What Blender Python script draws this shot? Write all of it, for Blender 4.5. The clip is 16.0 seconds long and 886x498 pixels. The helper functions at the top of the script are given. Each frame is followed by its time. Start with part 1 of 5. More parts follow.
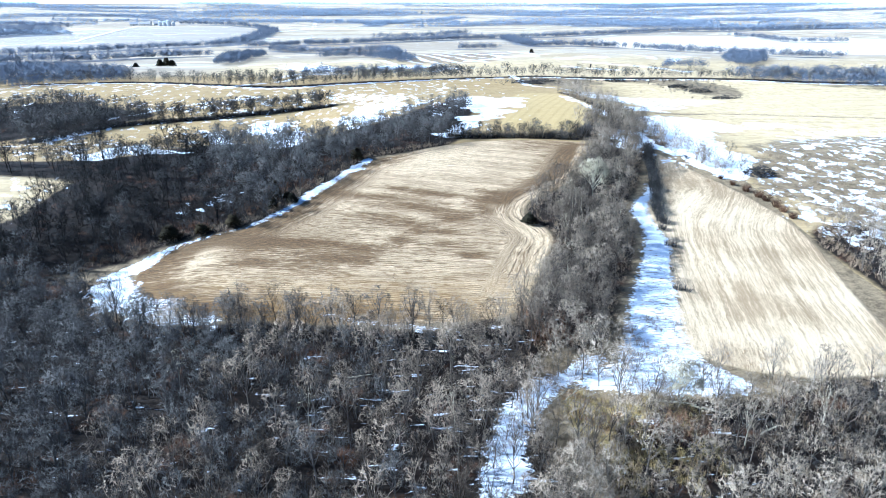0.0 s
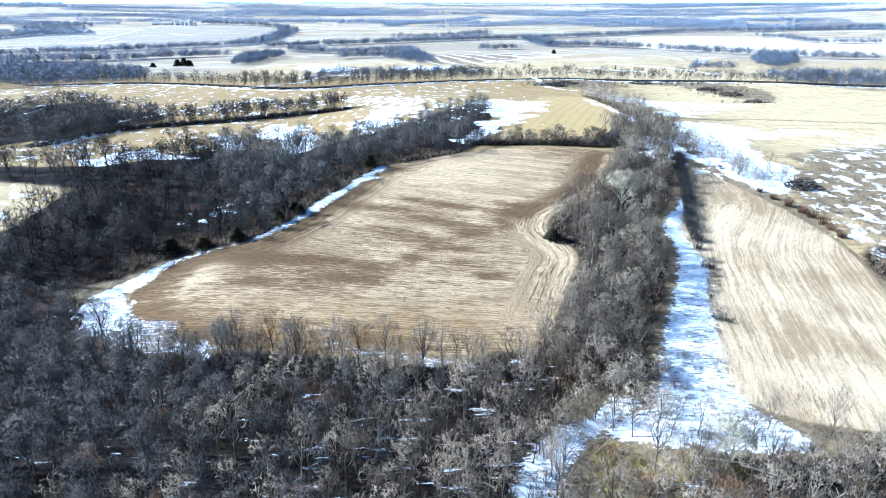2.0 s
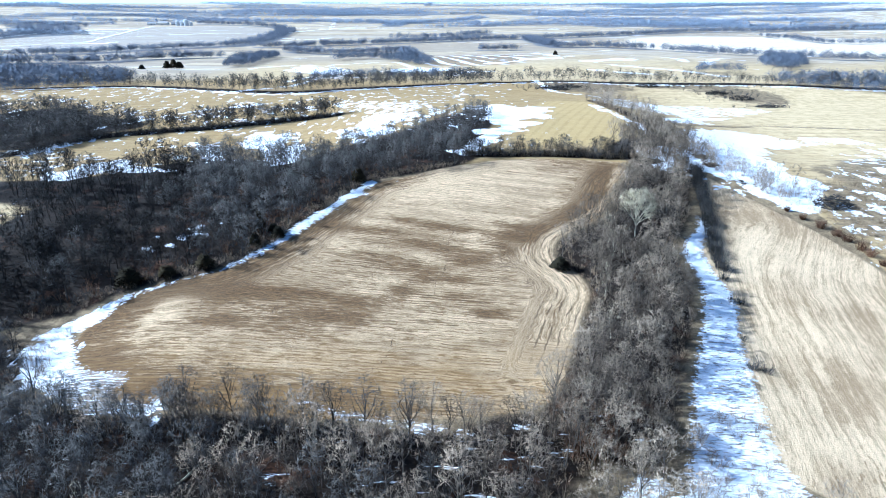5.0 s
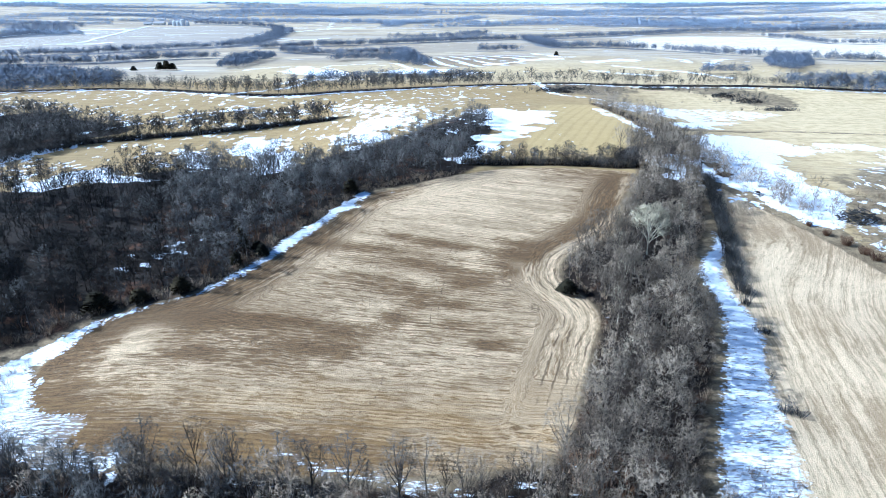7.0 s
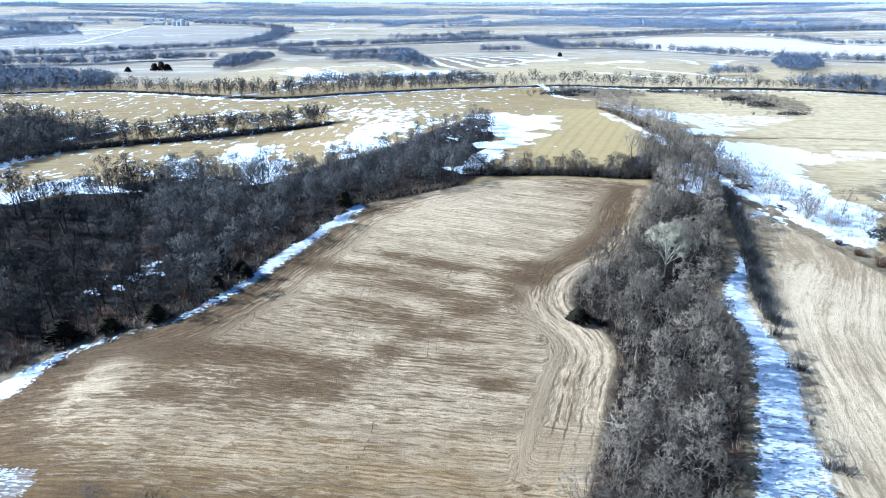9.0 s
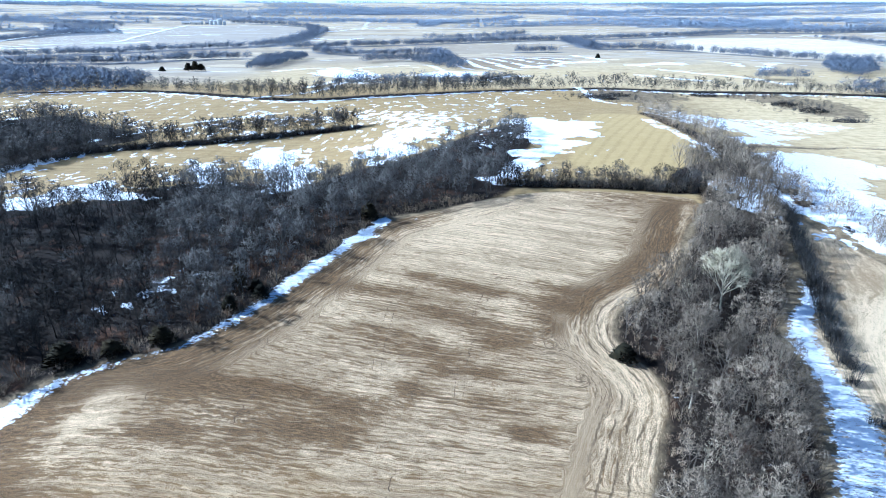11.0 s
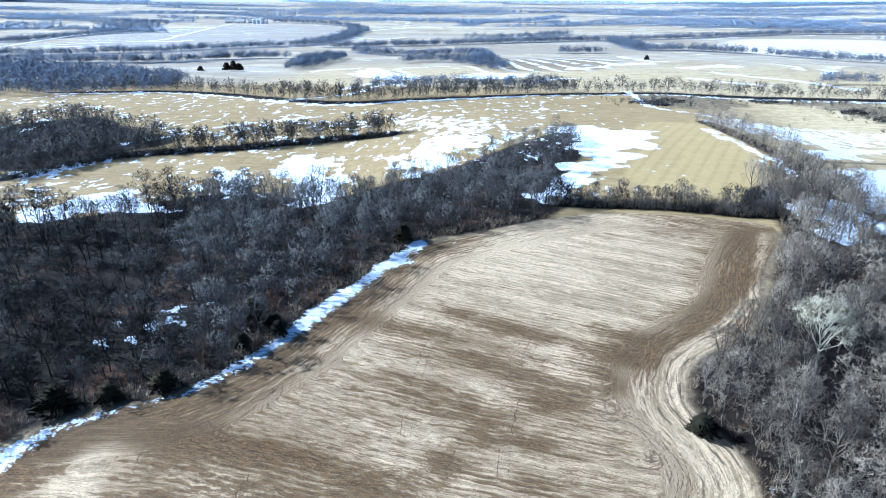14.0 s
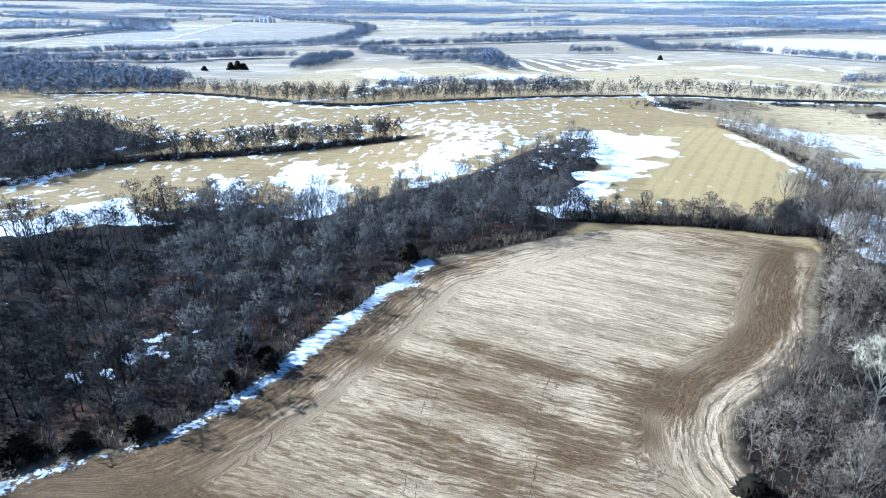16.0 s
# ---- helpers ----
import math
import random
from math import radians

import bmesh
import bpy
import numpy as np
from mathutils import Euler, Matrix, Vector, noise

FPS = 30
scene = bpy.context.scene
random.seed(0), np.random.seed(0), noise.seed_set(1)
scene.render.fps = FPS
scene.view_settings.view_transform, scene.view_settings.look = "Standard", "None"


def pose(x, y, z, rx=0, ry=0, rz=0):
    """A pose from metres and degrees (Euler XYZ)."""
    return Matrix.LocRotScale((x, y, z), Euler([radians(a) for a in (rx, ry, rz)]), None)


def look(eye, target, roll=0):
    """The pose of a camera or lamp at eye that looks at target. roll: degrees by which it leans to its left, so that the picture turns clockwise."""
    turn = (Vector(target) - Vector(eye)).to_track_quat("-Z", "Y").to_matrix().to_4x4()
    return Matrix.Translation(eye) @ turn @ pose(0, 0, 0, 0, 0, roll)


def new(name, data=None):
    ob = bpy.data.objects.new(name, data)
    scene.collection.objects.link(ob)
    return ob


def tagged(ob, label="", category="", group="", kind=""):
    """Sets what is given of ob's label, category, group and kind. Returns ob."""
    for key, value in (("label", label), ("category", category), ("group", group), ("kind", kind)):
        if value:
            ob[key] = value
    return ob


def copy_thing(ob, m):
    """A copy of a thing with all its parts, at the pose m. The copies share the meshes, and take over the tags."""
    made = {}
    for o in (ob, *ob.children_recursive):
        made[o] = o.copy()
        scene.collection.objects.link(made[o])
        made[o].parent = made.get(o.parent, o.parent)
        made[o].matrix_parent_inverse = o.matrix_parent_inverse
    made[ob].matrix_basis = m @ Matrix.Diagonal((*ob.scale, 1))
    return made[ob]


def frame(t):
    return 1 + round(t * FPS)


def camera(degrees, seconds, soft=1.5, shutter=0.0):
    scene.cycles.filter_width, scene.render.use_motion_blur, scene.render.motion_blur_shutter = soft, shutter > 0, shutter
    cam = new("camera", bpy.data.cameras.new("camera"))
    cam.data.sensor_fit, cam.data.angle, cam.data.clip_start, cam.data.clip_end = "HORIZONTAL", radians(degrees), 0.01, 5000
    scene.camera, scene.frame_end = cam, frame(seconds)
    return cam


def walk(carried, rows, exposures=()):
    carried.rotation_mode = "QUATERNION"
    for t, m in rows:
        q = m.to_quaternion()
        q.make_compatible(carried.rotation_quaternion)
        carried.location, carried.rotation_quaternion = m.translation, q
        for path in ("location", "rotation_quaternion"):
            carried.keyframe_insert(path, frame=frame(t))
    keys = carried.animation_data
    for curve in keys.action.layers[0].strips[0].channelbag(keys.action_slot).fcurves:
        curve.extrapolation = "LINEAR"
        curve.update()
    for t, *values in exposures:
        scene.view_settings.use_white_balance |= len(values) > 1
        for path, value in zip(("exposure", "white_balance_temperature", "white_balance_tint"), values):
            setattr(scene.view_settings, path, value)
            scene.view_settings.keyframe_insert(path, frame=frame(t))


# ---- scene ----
cam = camera(70.8, 16.0, soft=0.6)
METRES, EYE, TILT, LEAN, TURN = 148.5, 90.0, 2.65, -1.4, 0.0
ROWS = [
    (0.0, 0.0, 0.0, 0.0, -0.6, -24.15, 1.33),
    (0.5, 0.0014, 0.0321, -0.0018, -0.68, -24.16, 1.37),
    (1.0, 0.0027, 0.0645, -0.0037, -0.71, -24.17, 1.34),
    (1.5, 0.004, 0.0968, -0.0054, -0.04, -24.16, 1.36),
    (2.0, 0.007, 0.1296, -0.0074, 1.21, -24.12, 1.41),
    (2.5, 0.0087, 0.1617, -0.0094, 1.21, -24.1, 1.41),
    (3.0, 0.0106, 0.1939, -0.0113, 1.22, -24.1, 1.41),
    (3.5, 0.012, 0.2263, -0.013, 1.21, -24.11, 1.41),
    (4.0, 0.0137, 0.258, -0.014, 1.21, -24.13, 1.41),
    (6.5, 0.0187, 0.4157, -0.0207, 1.15, -24.15, 1.42),
    (7.0, 0.0195, 0.4475, -0.0221, 1.14, -24.16, 1.42),
    (7.5, 0.02, 0.4798, -0.0238, 1.13, -24.15, 1.39),
    (8.0, 0.0212, 0.512, -0.0254, 1.1, -24.16, 1.41),
    (8.5, 0.0217, 0.5441, -0.0266, 1.08, -24.16, 1.38),
    (11.0, 0.0172, 0.6991, -0.0334, 4.32, -24.11, 1.49),
    (11.5, 0.0136, 0.7286, -0.0349, 4.87, -24.1, 1.49),
    (12.0, 0.01, 0.758, -0.0363, 5.15, -24.11, 1.52),
    (12.5, 0.0044, 0.787, -0.0378, 5.64, -24.09, 1.51),
    (13.0, 0.0007, 0.816, -0.0386, 6.91, -24.1, 1.59),
    (13.5, -0.0044, 0.8451, -0.0399, 7.52, -24.09, 1.59),
    (14.0, -0.0101, 0.8743, -0.0412, 7.85, -24.08, 1.6),
    (14.5, -0.0151, 0.9038, -0.042, 8.1, -24.09, 1.61),
    (15.0, -0.0204, 0.934, -0.0436, 8.25, -24.1, 1.63),
    (15.5, -0.0258, 0.9638, -0.0448, 8.42, -24.13, 1.62),
    (16.0, -0.0312, 0.9942, -0.0462, 8.55, -24.16, 1.61),
]
walk(cam, [(t, pose(0, 0, EYE, TILT, LEAN, TURN) @ pose(METRES * x, METRES * y, METRES * z, 90 + pitch, roll, yaw)) for t, x, y, z, yaw, pitch, roll in ROWS],
     exposures=[(0.0, 1.42, 4510, 6), (4.0, 1.22, 4510, 6), (8.0, 1.06, 4420, 6), (16.0, 1.14, 4340, 6)])

# ---- light: low winter sun from the side, clear sky ----
SUN_AZ, SUN_EL = 275.0, 31.0
world = bpy.data.worlds.new("winter_sky")
scene.world = world
world.use_nodes = True
wn = world.node_tree
sky = wn.nodes.new("ShaderNodeTexSky")
sky.sky_type, sky.sun_disc = "NISHITA", False
sky.sun_elevation, sky.sun_rotation = radians(SUN_EL), radians(SUN_AZ)
sky.air_density, sky.dust_density, sky.ozone_density = 1.0, 0.5, 1.0
wn.nodes["Background"].inputs["Strength"].default_value = 0.05
wn.links.new(sky.outputs[0], wn.nodes["Background"].inputs["Color"])
sun_data = bpy.data.lights.new("sun", "SUN")
sun_data.energy, sun_data.angle, sun_data.color = 5.0, radians(0.6), (1.0, 0.925, 0.81)
sun = new("sun", sun_data)
_az, _el = radians(SUN_AZ), radians(SUN_EL)
sun.matrix_world = look((900 * math.sin(_az) * math.cos(_el), 900 * math.cos(_az) * math.cos(_el), 900 * math.sin(_el)), (0, 0, 0))


# ---- the lie of the land ----
def sstep(a, b, v):
    u = np.clip((v - a) / (b - a), 0.0, 1.0)
    return u * u * (3 - 2 * u)


def dome(x, y, cx, cy, rx, ry, h):
    return h * np.exp(-((x - cx) / rx) ** 2 - ((y - cy) / ry) ** 2)


def rise(y):
    z = -1.0 + 8.2 * sstep(170, 290, y) + 9.0 * sstep(250, 370, y) + 4.5 * sstep(380, 460, y)
    z = z - 6.5 * sstep(470, 640, y) - 8.0 * sstep(650, 1050, y) - 6.0 * sstep(1050, 1500, y)
    return z + 10 * sstep(1600, 2600, y)


def land(x, y):
    z = rise(y)
    z = z - 10.5 * sstep(-25, -115, x) * sstep(290, 420, y) * (1 - sstep(450, 620, y))
    z = z + dome(x, y, -128, 215, 38, 50, -6.5) + dome(x, y, -75, 320, 45, 40, -3.0)
    z = z - 9.0 * sstep(105, 200, x) * sstep(330, 430, y) * (1 - sstep(600, 760, y))
    z = z + dome(x, y, 38, 142, 9, 14, -2.0) + dome(x, y, 92, 215, 12, 40, -1.0)
    z = z + dome(x, y, -150, 640, 130, 60, 3.0) + dome(x, y, 180, 1050, 220, 120, 9.0) + dome(x, y, -420, 1250, 300, 120, -4.0)
    z = z + dome(x, y, -900, 2250, 700, 350, 16.0) + dome(x, y, 700, 2500, 600, 300, 9.0)
    r = np.hypot(x, y)
    return z + 22 * sstep(2500, 3600, r) + 54 * sstep(3200, 4900, r)


def curve_points(pts, closed=True, step=4):
    """A smooth line through a few corners."""
    p = np.array(pts, float)
    n = len(p)
    out = []
    for i in range(n if closed else n - 1):
        if closed:
            a, b, c, d = p[i - 1], p[i], p[(i + 1) % n], p[(i + 2) % n]
        else:
            a, b, c, d = p[max(i - 1, 0)], p[i], p[i + 1], p[min(i + 2, n - 1)]
        for k in range(step):
            u = k / step
            out.append(0.5 * (2 * b + (c - a) * u + (2 * a - 5 * b + 4 * c - d) * u * u + (3 * b - a - 3 * c + d) * u ** 3))
    if not closed:
        out.append(p[-1])
    return np.array(out)


def line_gap(line, x, y, closed=False):
    """Metres from (x, y) to a line."""
    best = np.full(np.shape(x), 1e9)
    n = len(line)
    for i in range(n if closed else n - 1):
        ax, ay = line[i]
        bx, by = line[(i + 1) % n]
        ex, ey = bx - ax, by - ay
        u = np.clip(((x - ax) * ex + (y - ay) * ey) / (ex * ex + ey * ey + 1e-9), 0, 1)
        best = np.minimum(best, (x - ax - u * ex) ** 2 + (y - ay - u * ey) ** 2)
    return np.sqrt(best)


def inside_gap(loop, x, y, reach=60.0):
    """Metres inside a closed outline (negative outside), clipped at -reach far from it."""
    x, y = np.asarray(x, float), np.asarray(y, float)
    out = np.full(x.shape, -reach)
    lo, hi = loop.min(0) - reach, loop.max(0) + reach
    near = (x > lo[0]) & (x < hi[0]) & (y > lo[1]) & (y < hi[1])
    if not near.any():
        return out
    px, py = x[near], y[near]
    gap = line_gap(loop, px, py, True)
    odd = np.zeros(px.shape, bool)
    n = len(loop)
    for i in range(n):
        ax, ay = loop[i]
        bx, by = loop[(i + 1) % n]
        if ay != by:
            odd ^= ((ay > py) != (by > py)) & (px < (bx - ax) * (py - ay) / (by - ay) + ax)
    out[near] = np.maximum(np.where(odd, gap, -gap), -reach)
    return out


# ---- the plan ----
FIELD = curve_points([(-110, 214), (-106, 222), (-104, 232), (-97, 237), (-80, 242), (-65, 258), (-56, 276), (-48, 294), (-36, 322), (-21, 332), (3, 347), (29, 358), (56, 359), (82, 355),
                      (83, 343), (74, 326), (67, 309), (64, 298), (57, 286), (47, 277), (39, 268), (36, 254), (43, 240), (44, 229), (39, 216), (33, 198), (25, 178),
                      (5, 171), (-30, 170), (-58, 173), (-78, 176), (-95, 187), (-107, 201)])
EAST_FIELD = curve_points([(117, 334), (124, 317), (139, 279), (146, 248), (145, 222), (138, 188), (132, 159), (121, 144), (106, 140), (92, 141), (76, 148), (73, 160), (81, 190), (85, 208), (92, 228), (92, 246), (92, 262), (101, 280), (111, 300)])
EAST_EDGE = curve_points([(66, 130), (73, 160), (81, 190), (85, 208), (92, 228), (92, 262), (101, 280), (111, 300), (122, 340)], False)
SNOW_BANDS = [curve_points(p) for p in (
    [(-126, 212), (-115, 225), (-106, 233), (-97, 238), (-80, 243.5), (-96, 236), (-105, 229), (-109, 218), (-119, 210)],
    [(-80, 243.5), (-72, 256.5), (-66.5, 265.5), (-60.5, 284.5), (-53, 302), (-43, 322), (-38, 327.5), (-36.5, 324), (-40.5, 315), (-48.5, 297), (-55, 281), (-60.5, 268.5), (-68.5, 255), (-77, 244.5)],
    [(-125, 206), (-115, 212), (-107, 203), (-101, 195), (-93, 191), (-86, 190), (-82, 184), (-83, 178), (-75, 175), (-66, 174), (-70, 169), (-85, 170), (-100, 177), (-112, 186), (-121, 198)],
    [(-36, 177), (-28, 173.5), (-19, 171), (-9, 169), (2, 166), (8, 163), (-6, 164), (-16, 166.5), (-25, 168.5), (-31, 171), (-36, 174)],
    [(100, 290), (97, 280), (85, 261), (84, 240), (80, 226), (73, 206), (64, 187), (58, 170), (49, 150), (43, 146), (34, 138), (50, 131), (74, 130), (82, 134), (73, 152), (77, 176), (81, 190), (85, 208), (92, 228), (91, 244), (93, 262), (103, 282)],
    [(33, 145), (41, 153), (48, 149), (35, 136), (28, 124), (22, 112), (20, 98), (8, 96), (9, 112), (14, 128), (22, 139)],
    [(139, 438), (182, 454), (207, 437), (211, 430), (182, 404), (164, 362), (163, 341), (168, 326), (156, 298), (145, 293), (135, 307), (131, 333), (130, 379)],
    [(216, 446), (252, 436), (246, 426), (222, 430)], [(140, 480), (185, 520), (200, 512), (150, 466)],
    [(98, 352), (104, 376), (120, 396), (127, 352), (142, 316), (152, 298), (140, 300), (128, 322), (120, 340), (108, 342)],
    [(8, 382), (18, 418), (28, 445), (30, 505), (68, 500), (62, 470), (46, 438), (32, 412), (18, 384)],
)]
SNOW_PATCHES = [curve_points(p) for p in (
    [(-135, 205), (-112, 208), (-100, 190), (-72, 180), (-64, 172), (-78, 162), (-107, 172), (-130, 190)],
    [(175, 320), (205, 385), (240, 425), (345, 425), (345, 330), (230, 320)],
    [(-105, 560), (-60, 565), (-15, 530), (-12, 444), (-38, 430), (-75, 426), (-74, 455), (-70, 500)],
    [(-140, 448), (-118, 462), (-84, 420), (-88, 400), (-112, 392), (-140, 425)],
    [(-260, 345), (-225, 400), (-150, 420), (-130, 385), (-200, 335)],
    [(-300, 480), (-240, 540), (-110, 560), (-100, 510), (-170, 475), (-250, 450)],
    [(110, 560), (150, 500), (260, 560), (240, 600), (140, 610)],
    [(150, 300), (175, 330), (240, 330), (260, 280), (180, 220), (150, 230), (147, 260)],
    [(-116, 262), (-108, 284), (-96, 286), (-92, 270), (-104, 258)],
    [(100, 350), (118, 385), (122, 340), (140, 312), (130, 300), (112, 330)],
)]
SOLID_SNOW = [curve_points(p) for p in (
    [(-140, 437), (-128, 432), (-130, 453), (-111, 453), (-100, 435), (-88, 413), (-83, 381), (-93, 372), (-109, 389), (-126, 414)],
    [(-156, 412), (-153, 424), (-137, 413), (-126, 391), (-134, 387)],
    [(-200, 330), (-205, 362), (-202, 380), (-186, 397), (-160, 369), (-141, 354), (-167, 342), (-187, 325)],
    [(-77, 446), (-70, 446), (-51, 416), (-57, 406)],
    [(-62, 482), (-40, 480), (-21, 453), (-20, 437), (-36, 442)],
    [(-65, 462), (-47, 439), (-33, 422), (-49, 411), (-58, 428)],
    [(-5, 522), (11, 510), (35, 529), (45, 509), (67, 495), (52, 469), (40, 436), (24, 432), (22, 478), (11, 489)],
    [(6, 368), (8, 392), (21, 422), (26, 438), (44, 434), (26, 419), (20, 408), (30, 396), (19, 391), (16, 370)],
    [(-259, 404), (-249, 422), (-233, 442), (-228, 432), (-243, 404), (-246, 385)],
    [(-319, 472), (-327, 484), (-342, 520), (-343, 542), (-324, 516), (-310, 474)],
    [(159, 582), (157, 533), (163, 511), (172, 488), (188, 522), (191, 575), (177, 601)],
)]
FAR_SNOW = [curve_points(p) for p in (
    [(-223, 871), (-213, 997), (-197, 964), (-162, 901), (-129, 869), (-135, 830), (-151, 793)],
    [(-90, 862), (-62, 918), (-22, 909), (-2, 898), (-20, 855), (-62, 833)],
)]
DARK_HEADLAND = curve_points([(76, 345), (70, 325), (60, 302), (45, 284), (32, 274), (20, 268)], False)
PALE_LANE = curve_points([(80, 345), (72, 321), (65, 303), (50, 284), (38, 271), (34, 261), (35, 249), (38, 240), (40, 231), (39, 220), (33, 205)], False)
NEAR_WOOD = curve_points([(-240, 40), (-240, 150), (-160, 205), (-124, 206), (-110, 180), (-80, 168), (-58, 169), (-30, 166), (0, 163), (18, 170), (33, 160), (24, 146), (22, 128), (25, 108), (30, 88), (33, 40)])
CREEK_WOOD = curve_points([(38, 40), (37, 95), (39, 112), (44, 125), (60, 128), (84, 128), (100, 136), (124, 139), (136, 150), (152, 190), (152, 235), (190, 240), (230, 180), (220, 40)])
WEST_WOOD = curve_points([(-128, 222), (-108, 237), (-82, 246), (-68, 262), (-61, 286), (-52, 304), (-38, 329), (-20, 338), (5, 352), (14, 372), (14, 405), (24, 440), (26, 490), (12, 486), (-8, 452), (-36, 412), (-62, 398), (-88, 380),
                          (-115, 392), (-146, 385), (-165, 345), (-200, 328), (-250, 318), (-260, 220), (-180, 200)])
CLEARING = curve_points([(-240, 300), (-180, 297), (-176, 280), (-184, 245), (-240, 240)])
STRIP_WOOD = curve_points([(24, 168), (30, 182), (40, 208), (46, 228), (46, 240), (40, 252), (42, 266), (52, 277), (62, 286), (70, 300), (78, 322), (88, 345), (92, 366), (108, 385), (118, 350), (106, 318), (96, 290), (82, 262), (78, 232), (70, 208), (60, 188), (53, 168), (44, 156), (34, 158)])
TOP_ROW = curve_points([(8, 366), (28, 365.5), (56, 366), (88, 362), (92, 372), (56, 374), (28, 373), (10, 374)])
EAST_ROW = curve_points([(112, 560), (116, 500), (122, 440), (128, 385), (131, 345), (140, 320), (146, 300)], False)
HEDGE = curve_points([(-262, 400), (-236, 437), (-208, 454), (-177, 466), (-147, 482), (-114, 499), (-87, 506)], False)
HEDGE_WOOD = curve_points([(-420, 420), (-330, 520), (-300, 532), (-262, 505), (-215, 480), (-235, 448), (-270, 412), (-330, 380)])
ROAD_ROW = curve_points([(-420, 640), (-313, 660), (-192, 612), (-142, 606), (-99, 631), (-52, 660), (0, 693), (55, 712), (113, 726), (169, 721), (252, 719), (333, 714), (430, 692), (600, 690)], False)
PASTURE = curve_points([(-420, 640), (-313, 655), (-192, 607), (-99, 626), (0, 688), (113, 720), (252, 714), (430, 688), (520, 560), (420, 430), (250, 440), (190, 450), (135, 450), (110, 400), (92, 376), (40, 376), (10, 378), (0, 420), (-100, 395), (-200, 335), (-300, 330), (-420, 400)])

FAR_BELTS = [(curve_points(p, False), n, w) for p, n, w in (
    ([(-860, 925), (-749, 952), (-677, 972), (-603, 990), (-533, 1016), (-504, 1043), (-463, 1085), (-405, 1130)], 1.3, 20),
    ([(-960, 1060), (-870, 1090), (-786, 1110), (-732, 1175), (-687, 1236), (-657, 1320), (-581, 1405), (-539, 1449)], 1.6, 24),
    ([(-539, 1449), (-488, 1514), (-480, 1646), (-497, 1906), (-516, 2049)], 1.8, 28),
    ([(-516, 2049), (-593, 2154), (-734, 2217), (-864, 2253)], 2.6, 18),
    ([(-1350, 1380), (-1211, 1461), (-1204, 1551), (-1204, 1730), (-1168, 1929)], 1.7, 26),
    ([(-1180, 1880), (-1250, 2050), (-1340, 2180), (-1450, 2300)], 2.0, 90),
    ([(-419, 1451), (-362, 1463), (-289, 1512), (-199, 1566), (-80, 1647), (49, 1730), (186, 1795)], 1.4, 20),
    ([(186, 1795), (331, 1861), (494, 1970), (632, 2052), (722, 2104), (956, 2130), (1180, 2216), (1462, 2325)], 2.0, 20),
    ([(-158, 1787), (-19, 1855), (87, 2002)], 2.6, 24),
    ([(-333, 1334), (-257, 1265), (-194, 1252), (-110, 1289), (-70, 1130)], 1.8, 12),
    ([(192, 1757), (203, 1600), (224, 1480), (300, 1490), (395, 1415)], 1.5, 22),
    ([(418, 1363), (453, 1311), (469, 1244), (505, 1203), (600, 1100), (675, 1078)], 2.2, 9),
    ([(49, 1353), (127, 1374)], 2.2, 12),
    ([(856, 1898), (888, 1805), (894, 1640), (1028, 1635)], 3.0, 12),
    ([(-830, 760), (-760, 860), (-600, 880)], 2.6, 16))]
HORIZON_BELTS = [(curve_points(p, False), n, w) for p, n, w in (
    ([(-1804, 2194), (-1707, 2155), (-1648, 2215)], 3.0, 40),
    ([(-2013, 2465), (-1903, 2511), (-1700, 2560)], 3.0, 50),
    ([(-1900, 2900), (-1718, 3009), (-1493, 3114), (-1277, 3007), (-1005, 2848), (-871, 2895)], 2.6, 50),
    ([(120, 2402), (280, 2489), (521, 2409)], 2.6, 30),
    ([(669, 2639), (702, 2344), (915, 2419), (1069, 2703), (910, 2794)], 2.0, 60),
    ([(-230, 2336), (-209, 2788), (-32, 2906), (117, 3236)], 2.8, 40),
    ([(-116, 2308), (67, 2358), (145, 2444)], 2.6, 24),
    ([(182, 3623), (363, 3433), (607, 3345)], 3.0, 60),
    ([(831, 2268), (1212, 2248), (1567, 2291), (2000, 2300)], 4, 22))]
_rng = random.Random(77)
for _ in range(95):
    _r, _a = 2450 + 2350 * _rng.random() ** 0.9, radians(_rng.uniform(-46, 46))
    _x, _y, _n, _tilt = _r * math.sin(_a), _r * math.cos(_a), _rng.uniform(120, 520), _rng.uniform(-0.25, 0.25)
    HORIZON_BELTS.append((curve_points([(_x - _n, _y - _n * _tilt), (_x - _n * 0.3, _y + _rng.uniform(-70, 70)), (_x + _n * 0.3, _y + _rng.uniform(-70, 70)), (_x + _n, _y + _n * _tilt)], False), _rng.choice((2.6, 3.6)), _rng.choice((12, 26, 50))))

JUNCTION = curve_points([(90, 366), (86, 384), (98, 404), (122, 412), (130, 386), (114, 362)])
HAY = curve_points([(42, 400), (54, 455), (66, 540), (103, 552), (112, 500), (110, 430), (96, 392)])
TERRACES = curve_points([(-40, 945), (-42, 1080), (-8, 1150), (90, 1130), (120, 1040), (80, 950)])
LANES = [curve_points(p, False) for p in ([(-200, 610), (-153, 650), (-150, 746), (-132, 790), (-128, 850), (-178, 965), (-116, 1004)], [(-90, 1010), (-60, 900), (-150, 800), (-100, 760)],
                                          [(-245, 462), (-200, 520), (-150, 556)], [(85, 735), (88, 690), (92, 640), (130, 600)], [(103, 520), (108, 475), (112, 446), (117, 420)])]
